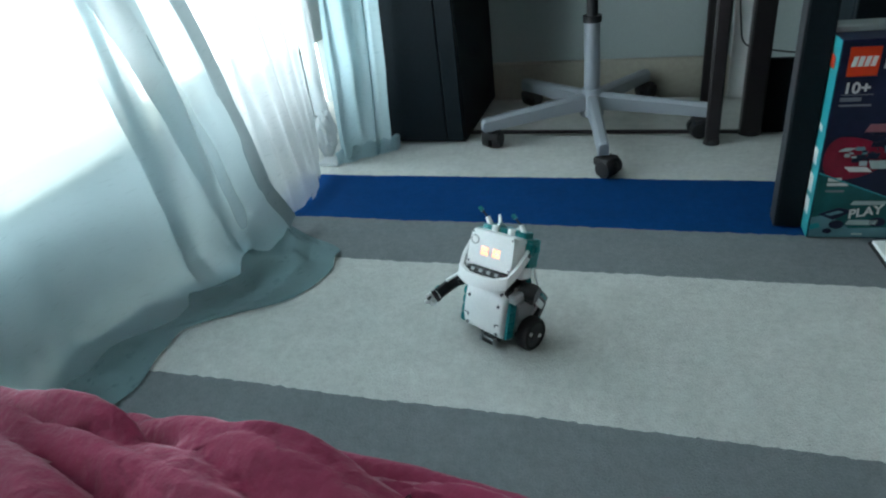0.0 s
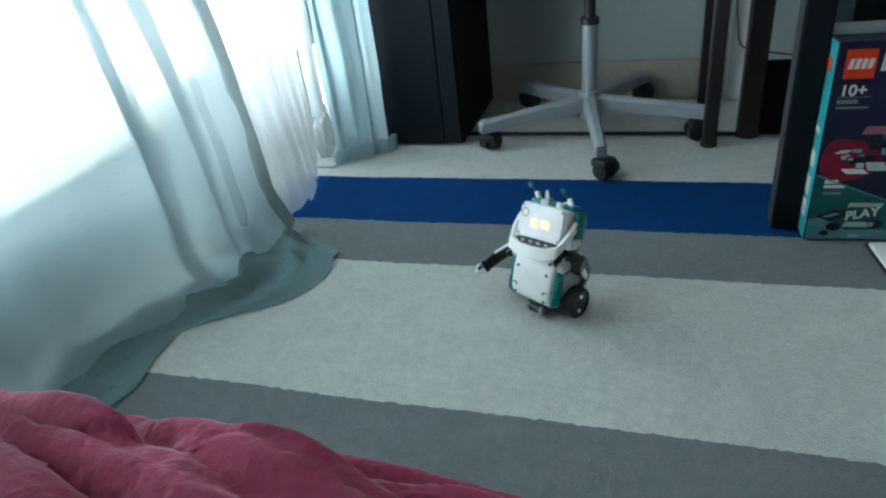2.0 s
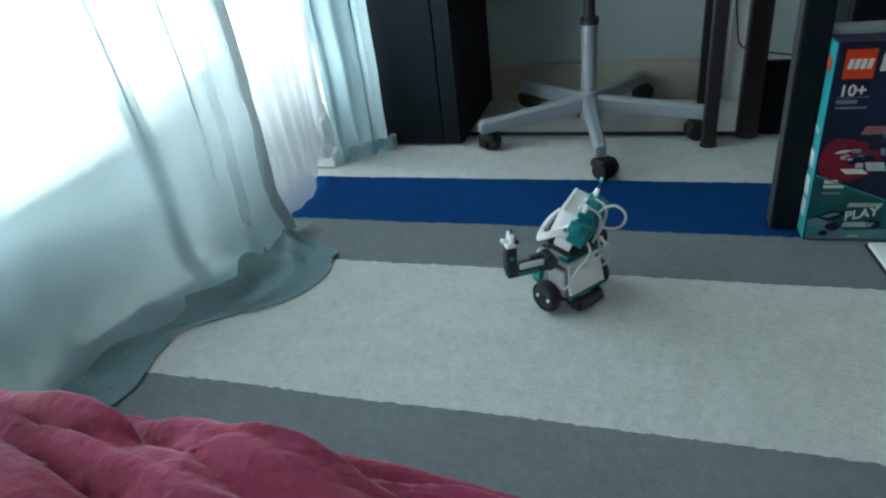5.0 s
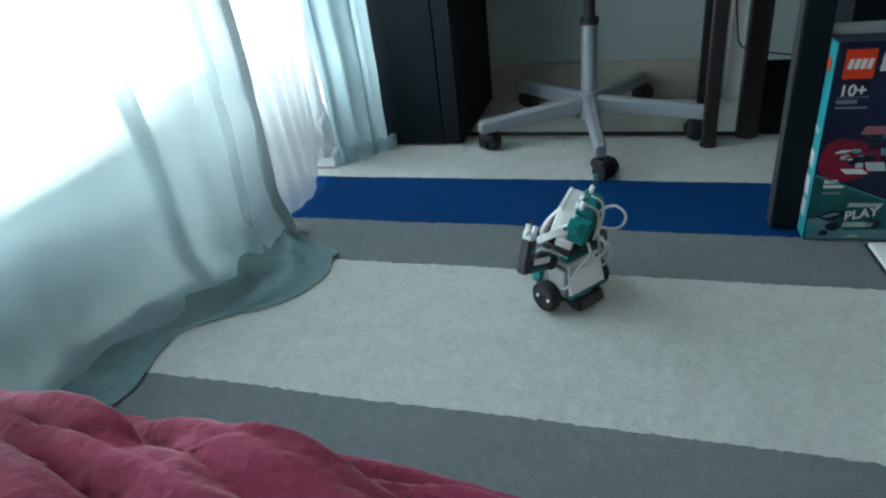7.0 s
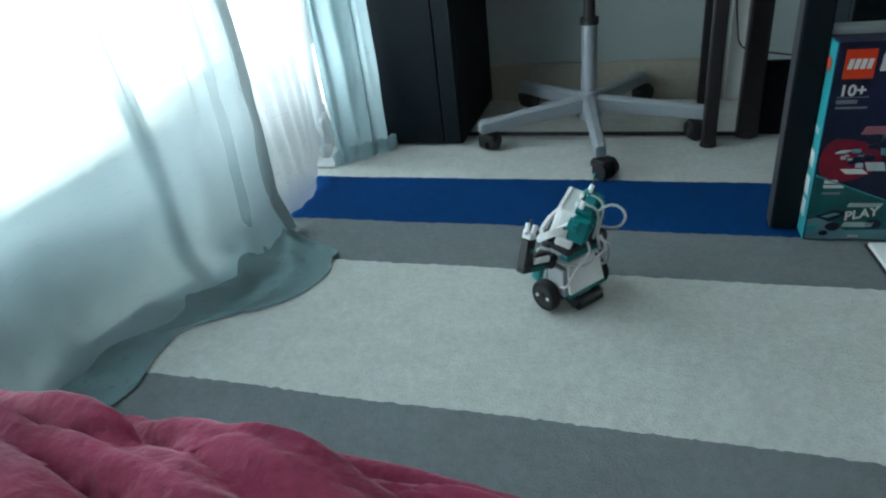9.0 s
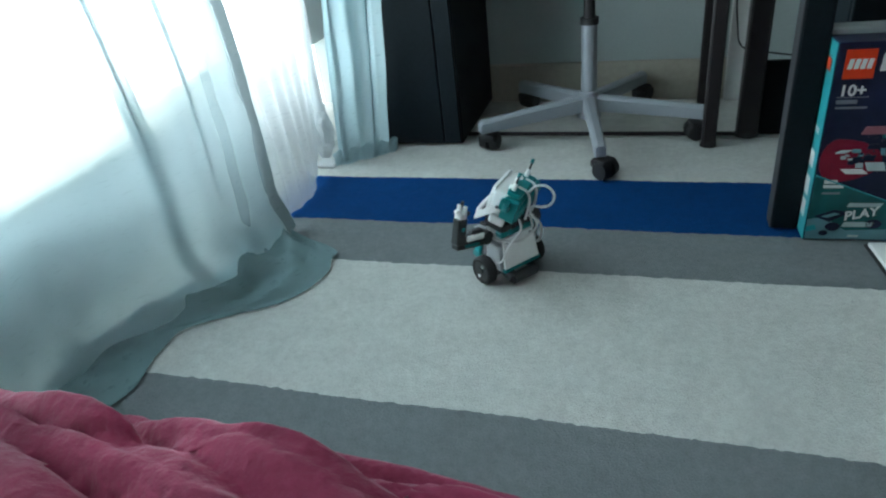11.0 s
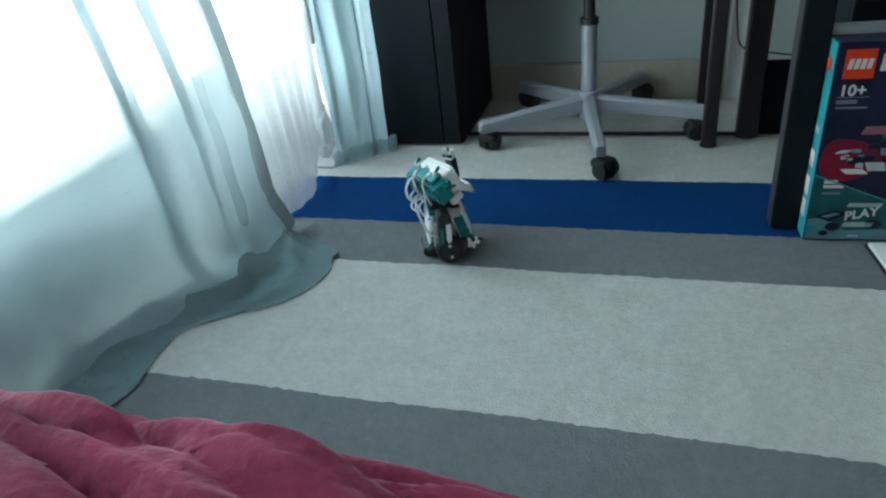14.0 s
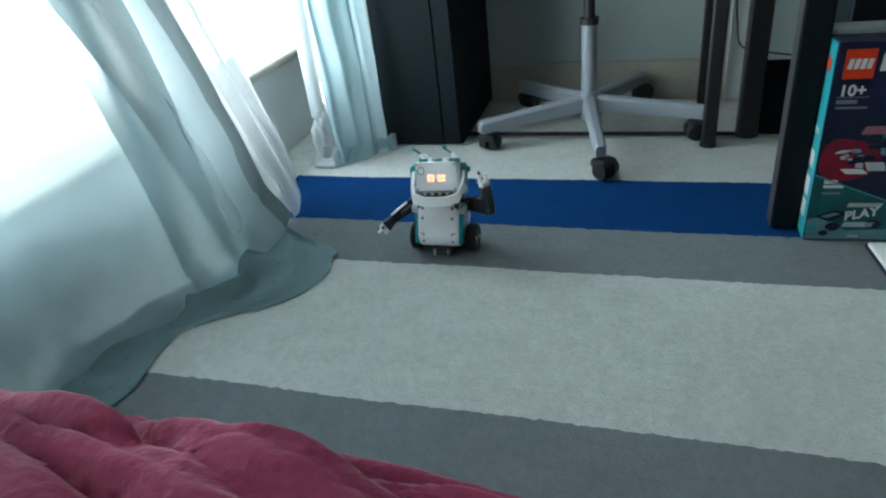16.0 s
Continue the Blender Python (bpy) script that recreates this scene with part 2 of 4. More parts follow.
# ---- under the desk ----
def chair():
    c = thing("office_chair", "silver-grey five-star office chair base on black castors", "chair", at=(-0.162, 1.835, 0))
    bm = bmesh.new()
    rod(bm, (0, 0, 0.065), (0, 0, 0.304), 0.0215, 0.0205, 28)
    rod(bm, (0, 0, 0.05), (0, 0, 0.125), 0.033, 0.027, 28)
    part("column", bm, STEEL, c, "silver-grey tube", True)
    bm = bmesh.new()
    rod(bm, (0, 0, 0.302), (0, 0, 0.318), 0.0245, n=28)
    part("collar", bm, RUBBER, c, "black plastic collar", True)
    bm = bmesh.new()
    rod(bm, (0, 0, 0.316), (0, 0, 0.50), 0.0145, n=24)
    part("gas_lift", bm, RUBBER, c, "black gas lift", True)
    for k in range(5):
        turn = pose(0, 0, 0, 0, 0, 208.07 + 72 * k)
        bm = bmesh.new()
        # a tapered arm of folded section that falls towards its tip
        sec = [(0.015, 0.113, 0.017, 0.044), (0.12, 0.105, 0.0145, 0.040), (0.24, 0.096, 0.0135, 0.036), (0.312, 0.090, 0.014, 0.034), (0.318, 0.086, 0.012, 0.028)]
        rings = []
        for x, top, hw, d in sec:
            rings.append([bm.verts.new(turn @ Vector(v)) for v in ((x, -hw, top - d), (x, -hw, top - 0.007), (x, -hw * 0.55, top), (x, hw * 0.55, top), (x, hw, top - 0.007), (x, hw, top - d))])
        for p, q in zip(rings, rings[1:]):
            for i in range(6):
                bm.faces.new((p[i], p[(i + 1) % 6], q[(i + 1) % 6], q[i]))
        bm.faces.new(rings[0]), bm.faces.new(rings[-1])
        arm = part("arm", bm, STEEL, c)
        swivel = pose(0, 0, 0, 0, 0, (80, -35, 195, 60, 60)[k])
        m = Matrix.Translation(turn @ Vector((0.298, 0, 0))) @ swivel
        bm = bmesh.new()
        for s in (-1, 1):
            rod(bm, m @ Vector((0.018, s * 0.005, 0.0245)), m @ Vector((0.018, s * 0.026, 0.0245)), 0.0245, 0.021, n=22)
        boxed(bm, m @ Vector((0.010, 0, 0.040)), (0.044, 0.048, 0.022), 0.006, swivel, 2)
        rod(bm, m @ Vector((-0.002, 0, 0.03)), m @ Vector((-0.002, 0, 0.062)), 0.009, n=12)
        part("castor", bm, RUBBER, c, "black twin-wheel castor", True)
    return c


chair()


def cabinet(name, label, x0, x1, y0, y1, z1, doors):
    c = thing(name, label, "cabinet", at=((x0 + x1) / 2, (y0 + y1) / 2, -0.0))
    w, d = x1 - x0, y1 - y0
    boxpart("body", (0, 0.008, z1 / 2), (w, d - 0.016, z1), BLACK, c, bevel=0.003)
    x = -w / 2
    for share_of in doors:
        dw = w * share_of
        boxpart("door", (x + dw / 2, -d / 2 + 0.004, z1 / 2 + 0.004), (dw - 0.003, 0.016, z1 - 0.012), BLACK, c, bevel=0.002)
        x += dw
    return c


cabinet("cabinet", "tall black laminate cabinet beside the window curtain", -0.74, -0.510, 1.735, 2.15, 0.95, (0.78, 0.22))
cabinet("bookcase", "black laminate unit with the toy box in front", 0.34, 0.95, 1.40, 1.75, 0.95, (1.0,))
side = thing("side_panel", "upright black board beside the toy box", "panel", at=(0.263, 1.3255, 0))
boxpart("board", (0.007, 0, 0.475), (0.048, 0.048, 0.95), BLACK, side, bevel=0.003)
boxpart("edge_band", (-0.0182, 0, 0.475), (0.002, 0.046, 0.948), surface("dark_grey_edge", (0.018, 0.020, 0.024), 0.6), side, "dark grey edge band", bevel=0.0005)


def desk():
    d = thing("desk", "dark desk on slim brown-black steel legs", "desk", at=(0.15, 1.744, 0))
    boxpart("desktop", (-0.26, 0.17, 0.735), (0.80, 0.45, 0.03), BLACK, d, bevel=0.003)
    for x, y, s, low in ((0.0, 0.0, 0.034, 0.0), (0.0, 0.325, 0.030, -0.012), (0.098, 0.075, 0.050, 0.0)):
        leg = boxpart("leg", (x, y, (0.72 + low) / 2), (s, s, 0.72 - low), BROWN, d, bevel=0.004)
        bm = bmesh.new()
        rod(bm, (x, y, low), (x, y, low + 0.012), s * 0.62, s * 0.55, 16)
        part("foot", bm, RUBBER, leg, "black levelling foot")
    boxpart("foot_rail", (-0.30, 0.078, 0.002), (0.78, 0.010, 0.010), BROWN, d, "thin reddish-brown rail")
    boxpart("modesty_panel", (0.185, 0.115, 0.085), (0.12, 0.014, 0.20), BLACK, d)
    bm = bmesh.new()
    rod(bm, (0.12, 0.10, 0.16), (0.20, 0.30, 0.02), 0.007, n=10)
    part("brace", bm, BROWN, d)
    return d


desk()
post = thing("wall_post", "white painted post against the wall behind the desk", "post", at=(0.238, 2.145, 0))
boxpart("body", (0, 0, 0.5), (0.048, 0.03, 1.02), WHITE_P, post)
cable = thing("cable", "thin black cable hanging behind the desk legs", "cable")
bm = bmesh.new()
tube(bm, [(0.195, 1.9, 0.45), (0.198, 1.9, 0.32), (0.208, 1.9, 0.26), (0.212, 1.9, 0.225), (0.228, 1.9, 0.205), (0.27, 1.9, 0.197), (0.33, 1.9, 0.187), (0.36, 1.9, 0.185)], 0.0022)
part("lead", bm, RUBBER, cable, smooth=True)


# ---- the toy box ----
def toy_box():
    navy = surface("navy_print", (0.010, 0.013, 0.034), 0.35, grain=30, blotch=9, vary=0.45, bump=0.0)
    teal = surface("teal_print", (0.02, 0.27, 0.30), 0.35, vary=0.1, bump=0.0)
    deep = surface("deep_teal_print", (0.010, 0.085, 0.085), 0.35, grain=25, blotch=12, vary=0.35, bump=0.0)
    red = surface("red_print", (0.62, 0.045, 0.012), 0.35, vary=0.08, bump=0.0)
    wine = surface("wine_red_print", (0.17, 0.008, 0.022), 0.35, grain=20, blotch=14, vary=0.4, bump=0.0)
    white = surface("white_print", (0.62, 0.62, 0.60), 0.4, vary=0.06, bump=0.0)
    grey = surface("grey_print", (0.17, 0.18, 0.20), 0.4, vary=0.15, bump=0.0)
    mid = surface("grey_teal_print", (0.10, 0.22, 0.25), 0.4, grain=20, blotch=14, vary=0.25, bump=0.0)
    for print_ink in (navy, teal, deep, red, wine, white, grey, mid):
        print_ink.node_tree.nodes["Principled BSDF"].inputs["Specular IOR Level"].default_value = 0.2
    pale = surface("pale_teal_print", (0.34, 0.42, 0.42), 0.4, grain=20, blotch=14, vary=0.2, bump=0.0)
    pink = surface("dusky_pink_print", (0.26, 0.09, 0.11), 0.4, vary=0.2, bump=0.0)
    b = thing("toy_box", "dark toy carton with teal spine and red logo patch", "box", at=(0.298, 1.262, 0), turn=3)
    boxpart("carton", (0.24, 0.0445, 0.189), (0.48, 0.088, 0.378), navy, b, bevel=0.0015)
    boxpart("spine", (-0.0004, 0.0445, 0.189), (0.0012, 0.0865, 0.376), teal, b, "teal printed spine", 0)

    def flat(name, pts, material, label="", lift=0.0006, up=b):
        bm = bmesh.new()
        vs = [bm.verts.new((u, -lift + 0.0002, w)) for u, w in pts]
        f = bm.faces.new(vs)
        r = bmesh.ops.extrude_face_region(bm, geom=[f])
        bmesh.ops.translate(bm, vec=(0, lift, 0), verts=[v for v in r["geom"] if isinstance(v, bmesh.types.BMVert)])
        return part(name, bm, material, up, label)

    def slab(u, w, du, dw, lean=0.0):
        return [(u, w), (u + du, w), (u + du + lean, w + dw), (u + lean, w + dw)]
    logo = flat("logo_patch", slab(0.014, 0.316, 0.047, 0.050), red, "red square logo patch with pale lettering shapes")
    for k in range(4):
        flat("logo_bar", slab(0.0185 + 0.0098 * k, 0.333, 0.0072, 0.017, 0.003), white, up=logo, lift=0.0012)
    for k in range(6):
        flat("title_bar", slab(0.069 + 0.05 * k, 0.328, 0.014, 0.030, 0.002), white, "white title lettering as plain bars")
    flat("number_bar", slab(0.012, 0.272, 0.033, 0.007), grey, "small grey print as plain bars")
    flat("text_bar", slab(0.012, 0.283, 0.05, 0.0012), grey)
    flat("text_bar", slab(0.012, 0.263, 0.05, 0.0035), grey)
    n = 24
    flat("red_art", [(0.03 + 0.075 * math.cos(math.tau * k / n) * (1 if k < 7 or k > 17 else 0.35), 0.165 + 0.042 * math.sin(math.tau * k / n)) for k in range(n)], wine, "wine-red printed art")
    flat("teal_field", [(0.002, 0.003), (0.476, 0.003), (0.476, 0.02), (0.13, 0.085), (0.002, 0.138)], deep, "deep teal printed field", 0.0005)
    flat("floor_art", [(0.002, 0.003), (0.476, 0.003), (0.476, 0.04), (0.07, 0.022), (0.03, 0.05), (0.002, 0.045)], mid, "grey-teal printed art", 0.0009)
    flat("display_art", [(0.012, 0.052), (0.045, 0.066), (0.072, 0.060), (0.04, 0.040)], navy, lift=0.0013)
    flat("display_screen", [(0.024, 0.052), (0.046, 0.060), (0.056, 0.057), (0.034, 0.049)], mid, lift=0.0017)
    for u, w, r in ((0.047, 0.030, 0.013), (0.033, 0.016, 0.008), (0.115, 0.036, 0.014)):
        flat("wheel_art", [(u + r * math.cos(math.tau * k / 14), w + 0.7 * r * math.sin(math.tau * k / 14)) for k in range(14)], navy, lift=0.0013)
    for k, (u, w, du, dw) in enumerate(((0.018, 0.120, 0.022, 0.007), (0.018, 0.111, 0.034, 0.006), (0.018, 0.098, 0.030, 0.004))):
        flat("text_bar", slab(u, w, du, dw), white if k < 2 else grey, lift=0.0011)
    flat("slogan_bar", slab(0.064, 0.072, 0.056, 0.008, 0.004), pale, lift=0.0013)
    flat("slogan_bar", slab(0.062, 0.030, 0.050, 0.010, 0.004), pale, lift=0.0013)
    flat("slogan_bar", slab(0.076, 0.008, 0.018, 0.004), pale, lift=0.0013)
    flat("teal_edge", [(0.002, 0.138), (0.130, 0.085), (0.130, 0.083), (0.002, 0.135)], teal, lift=0.0012)
    flat("case_art", [(0.002, 0.030), (0.016, 0.034), (0.020, 0.024), (0.002, 0.018)], teal, lift=0.0014)
    random.seed(7)
    # the pictured model: a dark cluster of small beams, joints and covers over a pale slab
    for k in range(46):
        u, w = 0.034 + 0.115 * random.random(), 0.150 + 0.066 * random.random()
        sz = 0.004 + 0.010 * random.random()
        flat("robot_art", slab(u, w, sz * random.uniform(0.5, 1.6), sz * random.uniform(0.4, 1.0), random.uniform(-0.004, 0.004)), (navy, grey, navy, mid, navy, grey, pale, deep)[k % 8], lift=0.0011 + 0.00003 * k)
    flat("robot_art", slab(0.062, 0.216, 0.040, 0.014, 0.006), pink, lift=0.0026)
    flat("robot_art", slab(0.026, 0.180, 0.016, 0.006, 0.010), pale, lift=0.0026)
    flat("robot_art", slab(0.050, 0.140, 0.036, 0.009, -0.010), white, lift=0.0026)
    flat("robot_art", slab(0.064, 0.152, 0.012, 0.009, -0.001), pale, lift=0.0027)
    flat("robot_art", slab(0.084, 0.146, 0.030, 0.016, -0.006), pale, lift=0.0027)
    for w, dw in ((0.335, 0.022), (0.215, 0.012), (0.165, 0.020), (0.150, 0.012), (0.105, 0.036), (0.058, 0.034)):
        boxpart("spine_print", (-0.0013, 0.040, w), (0.0008, 0.045, dw), red if w > 0.3 else white, b, bevel=0)
    for text, u, w, size in (("10+", 0.013, 0.287, 0.027), ("PLAY", 0.064, 0.044, 0.025)):
        cu = bpy.data.curves.new("lettering", "FONT")
        cu.body, cu.size, cu.extrude, cu.offset = text, size, 0.0004, 0.0006
        cu.materials.append(white)
        cu.shear = 0.15 if text == "PLAY" else 0.0
        o = new("lettering", cu)
        o.parent = b
        o.matrix_basis = pose(u, -0.0014, w, 90, -12 if text == "PLAY" else 0, 0)
        tagged(o, "white printed lettering")
    return b


toy_box()
lid = thing("flat_carton", "pale grey flat carton lying on the toy box", "box", at=(0.415, 1.338, 0.3782), turn=3)
boxpart("tray", (0, 0, 0.006), (0.26, 0.040, 0.012), surface("grey_board", (0.24, 0.26, 0.26), 0.7), lid)
board = thing("white_board", "white flat board with a dark rim lying on the rug", "board", at=(0.56, 1.13, 0.0), turn=-84)
boxpart("sheet", (0, 0, 0.006), (0.26, 0.285, 0.008), WHITE_P, board, bevel=0.002)
boxpart("rim", (0, 0, 0.0015), (0.27, 0.295, 0.005), RUBBER, board, "dark rim")


# ---- bed ----
def ease(a, b, v):
    k = min(1, max(0, (v - a) / (b - a)))
    return k * k * (3 - 2 * k)


def duvet():
    """Quilted cloth over the bed's edge: puffed diamonds between pulled-in stitch lines, and loose creases."""
    bm = bmesh.new()
    nx, ny = 260, 260
    g = []
    for i in range(nx + 1):
        col = []
        for j in range(ny + 1):
            u, v = -1.0 + 2.2 * i / nx, j / ny
            edge = 0.203
            top = 0.447 + 0.010 * ease(0.2, 0.6, -u) + 0.006 * math.sin(u * 9 + 1) + 0.022 * ease(0.06, 0.22, -u) + 0.03 * max(0, -u - 0.25)
            if v < 0.66:
                y, z = edge - 0.75 * (0.66 - v) / 0.66, top
            else:
                a = (v - 0.66) / 0.34
                y, z = edge + 0.05 * math.sin(min(a * 2.2, 1.57)), top - 0.40 * max(0, a - 0.05) ** 1.25
            run = y - (z - top)
            warp = 0.05 * noise.noise(Vector((u * 3, run * 3, 8)))
            p, q = (run + 0.42 * u + warp) / 0.052, (u * 0.8 - run * 0.5 + warp) / 0.14
            puff = abs(math.sin(p * math.pi)) ** 0.55 * (0.72 + 0.28 * abs(math.sin(q * math.pi)) ** 0.5)
            c1 = 1 - abs(noise.noise(Vector((u * 2.5 + 3, run * 20 + u * 6, 9)))) * 2
            c2 = 1 - abs(noise.noise(Vector((u * 4, run * 36 + u * 11, 12)))) * 2
            c3 = 1 - abs(noise.noise(Vector((u * 5 + 5, run * 48 - u * 9, 21)))) * 2
            n = 0.015 * puff - 0.008 - 0.016 * max(0, c1) ** 5 - 0.0045 * max(0, c2) ** 4 - 0.0015 * max(0, c3) ** 4
            n += 0.007 * noise.noise(Vector((u * 2, run * 8 + u * 3, 1))) + 0.003 * noise.noise(Vector((u * 5, run * 24 + u * 10, 3))) + 0.0012 * noise.noise(Vector((u * 40, run * 70, 5)))
            k = 0.25 if v < 0.66 else 0.7
            col.append(bm.verts.new((u, y + n * k, z + n * (1 - 0.5 * (v > 0.8)))))
        g.append(col)
    for i in range(nx):
        for j in range(ny):
            bm.faces.new((g[i][j], g[i + 1][j], g[i + 1][j + 1], g[i][j + 1]))
    return tagged(finish("duvet", bm, DUVET, True, 80), "crumpled raspberry pink quilted duvet hanging over the bed", "duvet")


duvet()
bed = thing("bed", "low bed base under the pink duvet", "bed", at=(0.1, -0.45, 0))
boxpart("base", (0, 0, 0.12), (2.0, 1.15, 0.24), WHITE_P, bed)
boxpart("mattress", (0, 0, 0.31), (1.98, 1.13, 0.14), WHITE_P, bed, bevel=0.03, segs=3)


# ---- curtains ----
def crease_x(y):
    """Where the hanging cloth meets the floor."""
    return -0.95 + 0.135 * ease(0.70, 1.0, y) + 0.006 * math.sin(y * 23) * ease(0.2, 0.6, 1.3 - y) + 0.003 * math.sin(y * 61)


def hem_x(y):
    """Where the pooled hem ends on the rug."""
    return -0.812 + 0.185 * ease(0.79, 0.99, y) - 0.19 * ease(1.11, 1.222, y) - 0.02 * ease(0.70, 0.80, y) * (1 - ease(0.80, 0.86, y)) + 0.006 * math.sin(y * 50)


def sheet(name, cols, material, parent, label="", at=Vector((0, 0, 0))):
    bm = bmesh.new()
    g = [[bm.verts.new(p) for p in col] for col in cols]
    for a, b in zip(g, g[1:]):
        for j in range(len(a) - 1):
            bm.faces.new((a[j], b[j], b[j + 1], a[j + 1]))
    ob = part(name, bm, material, parent, label, True)
    # where each point of the cloth lies before it swings, so that the weave runs on from width to width
    flat = ob.data.attributes.new("laid_flat", "FLOAT_VECTOR", "POINT")
    for v, d in zip(ob.data.vertices, flat.data):
        d.vector = v.co + at
    return ob


def hang(y, z):
    """Depth of the hanging cloth: leaning back to its rail, with soft upright folds."""
    fold = 0.004 * math.sin(y * 19 + 0.9 * z) * ease(0.0, 0.4, z) + 0.005 * noise.noise(Vector((y * 7, z * 3, 2)))
    belly = 0.035 * math.sin(min(z / 0.9, 1) * math.pi) * ease(0.6, 0.95, y)
    slant = max(0, 1 - 2.4 * abs(noise.noise(Vector(((y + 0.7 * z) * 7, z * 1.5, 5))))) ** 2
    fold += (0.003 * slant + 0.004 * noise.noise(Vector((y * 22 + z * 12, z * 16, 3)))) * ease(0.01, 0.08, z) * (1 - ease(0.30, 0.62, z))
    return crease_x(y) - 0.07 * min(z, 1.4) + fold + belly + 0.035 * (1 - ease(0.0, 0.10, z))


near = thing("curtain", "pale teal cotton curtain pooling on the rug, billowing", "curtain")
RAIL, KNEE = 2.25, 0.76
ZS = [0.004 + 0.02 * k for k in range(6)] + [0.13 + 0.045 * k for k in range(15)]
HIGH = [0.74 + 0.15 * k for k in range(10)] + [RAIL]
SPREAD, SHEER_SPREAD, PLEAT = 2.5, 18.0, 0.905


def share(y):
    return max(0.0, (y - PLEAT) / (1.214 - PLEAT))


def fan(strips, parent, name, material, cols, foot, part_share, label="", smooth=True):
    """One width of cloth in two rigid lengths: the lower turns about its foot, the upper about the rail."""
    for zs, z0 in ((ZS, 0.0), (HIGH, RAIL)):
        off = Vector((0.0, foot, z0))
        s = sheet(name, [[Vector(p) - off for p in cols(y, zs)] for y in np.linspace(*part_share[:2], 30)], material, parent, label, off)
        s.location = off
        strips.append((s, off, part_share[2]))


def near_col(y, zs):
    tilt = math.tan(radians(SPREAD)) * share(y)
    return [(hang(y, z), y + tilt * (z if z <= KNEE else KNEE * (RAIL - z) / (RAIL - KNEE)), z) for z in zs]


sheet("still_panel", [[(hang(y, z), y, z) for z in ZS + HIGH] for y in np.linspace(-0.75, PLEAT, 138)], TEAL_CLOTH, near)
NEAR_STRIPS = []
FEET = [PLEAT, 1.02, 1.170]
for a, b in zip(FEET, FEET[1:]):
    fan(NEAR_STRIPS, near, "panel", TEAL_CLOTH, near_col, (a + b) / 2, (a, b, share(b)))
fan(NEAR_STRIPS, near, "edge_hem", EDGE_CLOTH, near_col, (1.02 + 1.170) / 2, (1.170, 1.214, share(1.170)), "darker double-sewn edge")


def pool():
    cols = []
    for y in np.arange(-0.2, 1.221, 0.010):
        x0, x1 = crease_x(min(y, 1.214)) - 0.01, hem_x(y)
        x1 = max(x1, x0 + 0.02)
        col = []
        for k in range(17):
            f = k / 16
            lump = 0.020 * (1 - ease(0, 0.5, f)) + 0.036 * max(0, noise.noise(Vector((f * 2.6 + y * 3, y * 12, 4)))) * (1 - f * 0.6) + 0.026 * max(0, math.sin(f * 13 + y * 24 + 2 * noise.noise(Vector((y * 5, f, 3))))) * (1 - f * 0.8) * ease(0.75, 0.95, y) + 0.015 * max(0, math.sin(y * 47 - f * 7 + 3 * noise.noise(Vector((y * 4, f * 2, 8))))) ** 2 * (1 - f) * ease(0.55, 0.85, y)
            col.append((x0 + (x1 - x0) * f + 0.008 * math.sin(y * 40 + f * 5) * f * (1 - f), y, 0.0018 + lump * (1 - ease(0.8, 1.0, f)) + 0.014 * max(0, math.sin(y * 62 + f * 3)) * ease(0.98, 1.10, y) * f * (1 - 0.6 * f)))
        cols.append(col)
    cut = 11
    # same fabric as the panels, darkened in colour to stand for shade
    sheet("pooled_cloth", [c[:cut + 1] for c in cols], HEM_POOL_SHADE_CLOTH, near)
    sheet("hem", [c[cut:] for c in cols], HEM_POOL_SHADE_CLOTH, near, "darker double-sewn hem lying on the rug")


pool()
# a pleat doubled behind the cloth, upright but for its drawn-out foot
cols = []
for z in ZS + HIGH:
    y = PLEAT + 0.038 * math.exp(-z / 0.06)
    cols.append([(hang(y + d, z) - 0.005 - 0.003 * (1 - abs(d) / 0.014), y + d, z) for d in (-0.014, -0.007, 0.0, 0.007, 0.014)])
sheet("pleat", cols, TEAL_CLOTH, near, "doubled pleat showing darker against the light")

white = thing("sheer_curtain", "white crinkled cotton under-curtain hanging before the window", "curtain")
SHEER_STRIPS = []


def sheer_share(y):
    return 0.25 + 0.75 * (y - 1.17) / 0.35


def sheer_col(y, zs):
    low = 0.004 + 0.05 * ease(1.40, 1.54, y)
    tilt = math.tan(radians(SHEER_SPREAD)) * sheer_share(y)
    out = []
    for z in zs:
        z = max(z, low)
        x = -0.868 + 0.05 * math.sin((y - 1.17) / 0.36 * math.pi) * (1 - ease(0, 0.6, z)) + 0.007 * math.sin(y * 130 + z * 2) * ease(0.0, 0.2, z + 0.05) - 0.07 * min(z, 1.2)
        x += 0.006 * noise.noise(Vector((y * 30, z * 7, 6)))
        out.append((x, y + tilt * (z if z <= KNEE else KNEE * (RAIL - z) / (RAIL - KNEE)), z))
    return out


SY = [1.12, 1.25, 1.36, 1.45, 1.52]
for a, b in zip(SY, SY[1:]):
    fan(SHEER_STRIPS, white, "panel", SHEER, sheer_col, (a + b) / 2, (max(a, 1.17), b, sheer_share(b)))

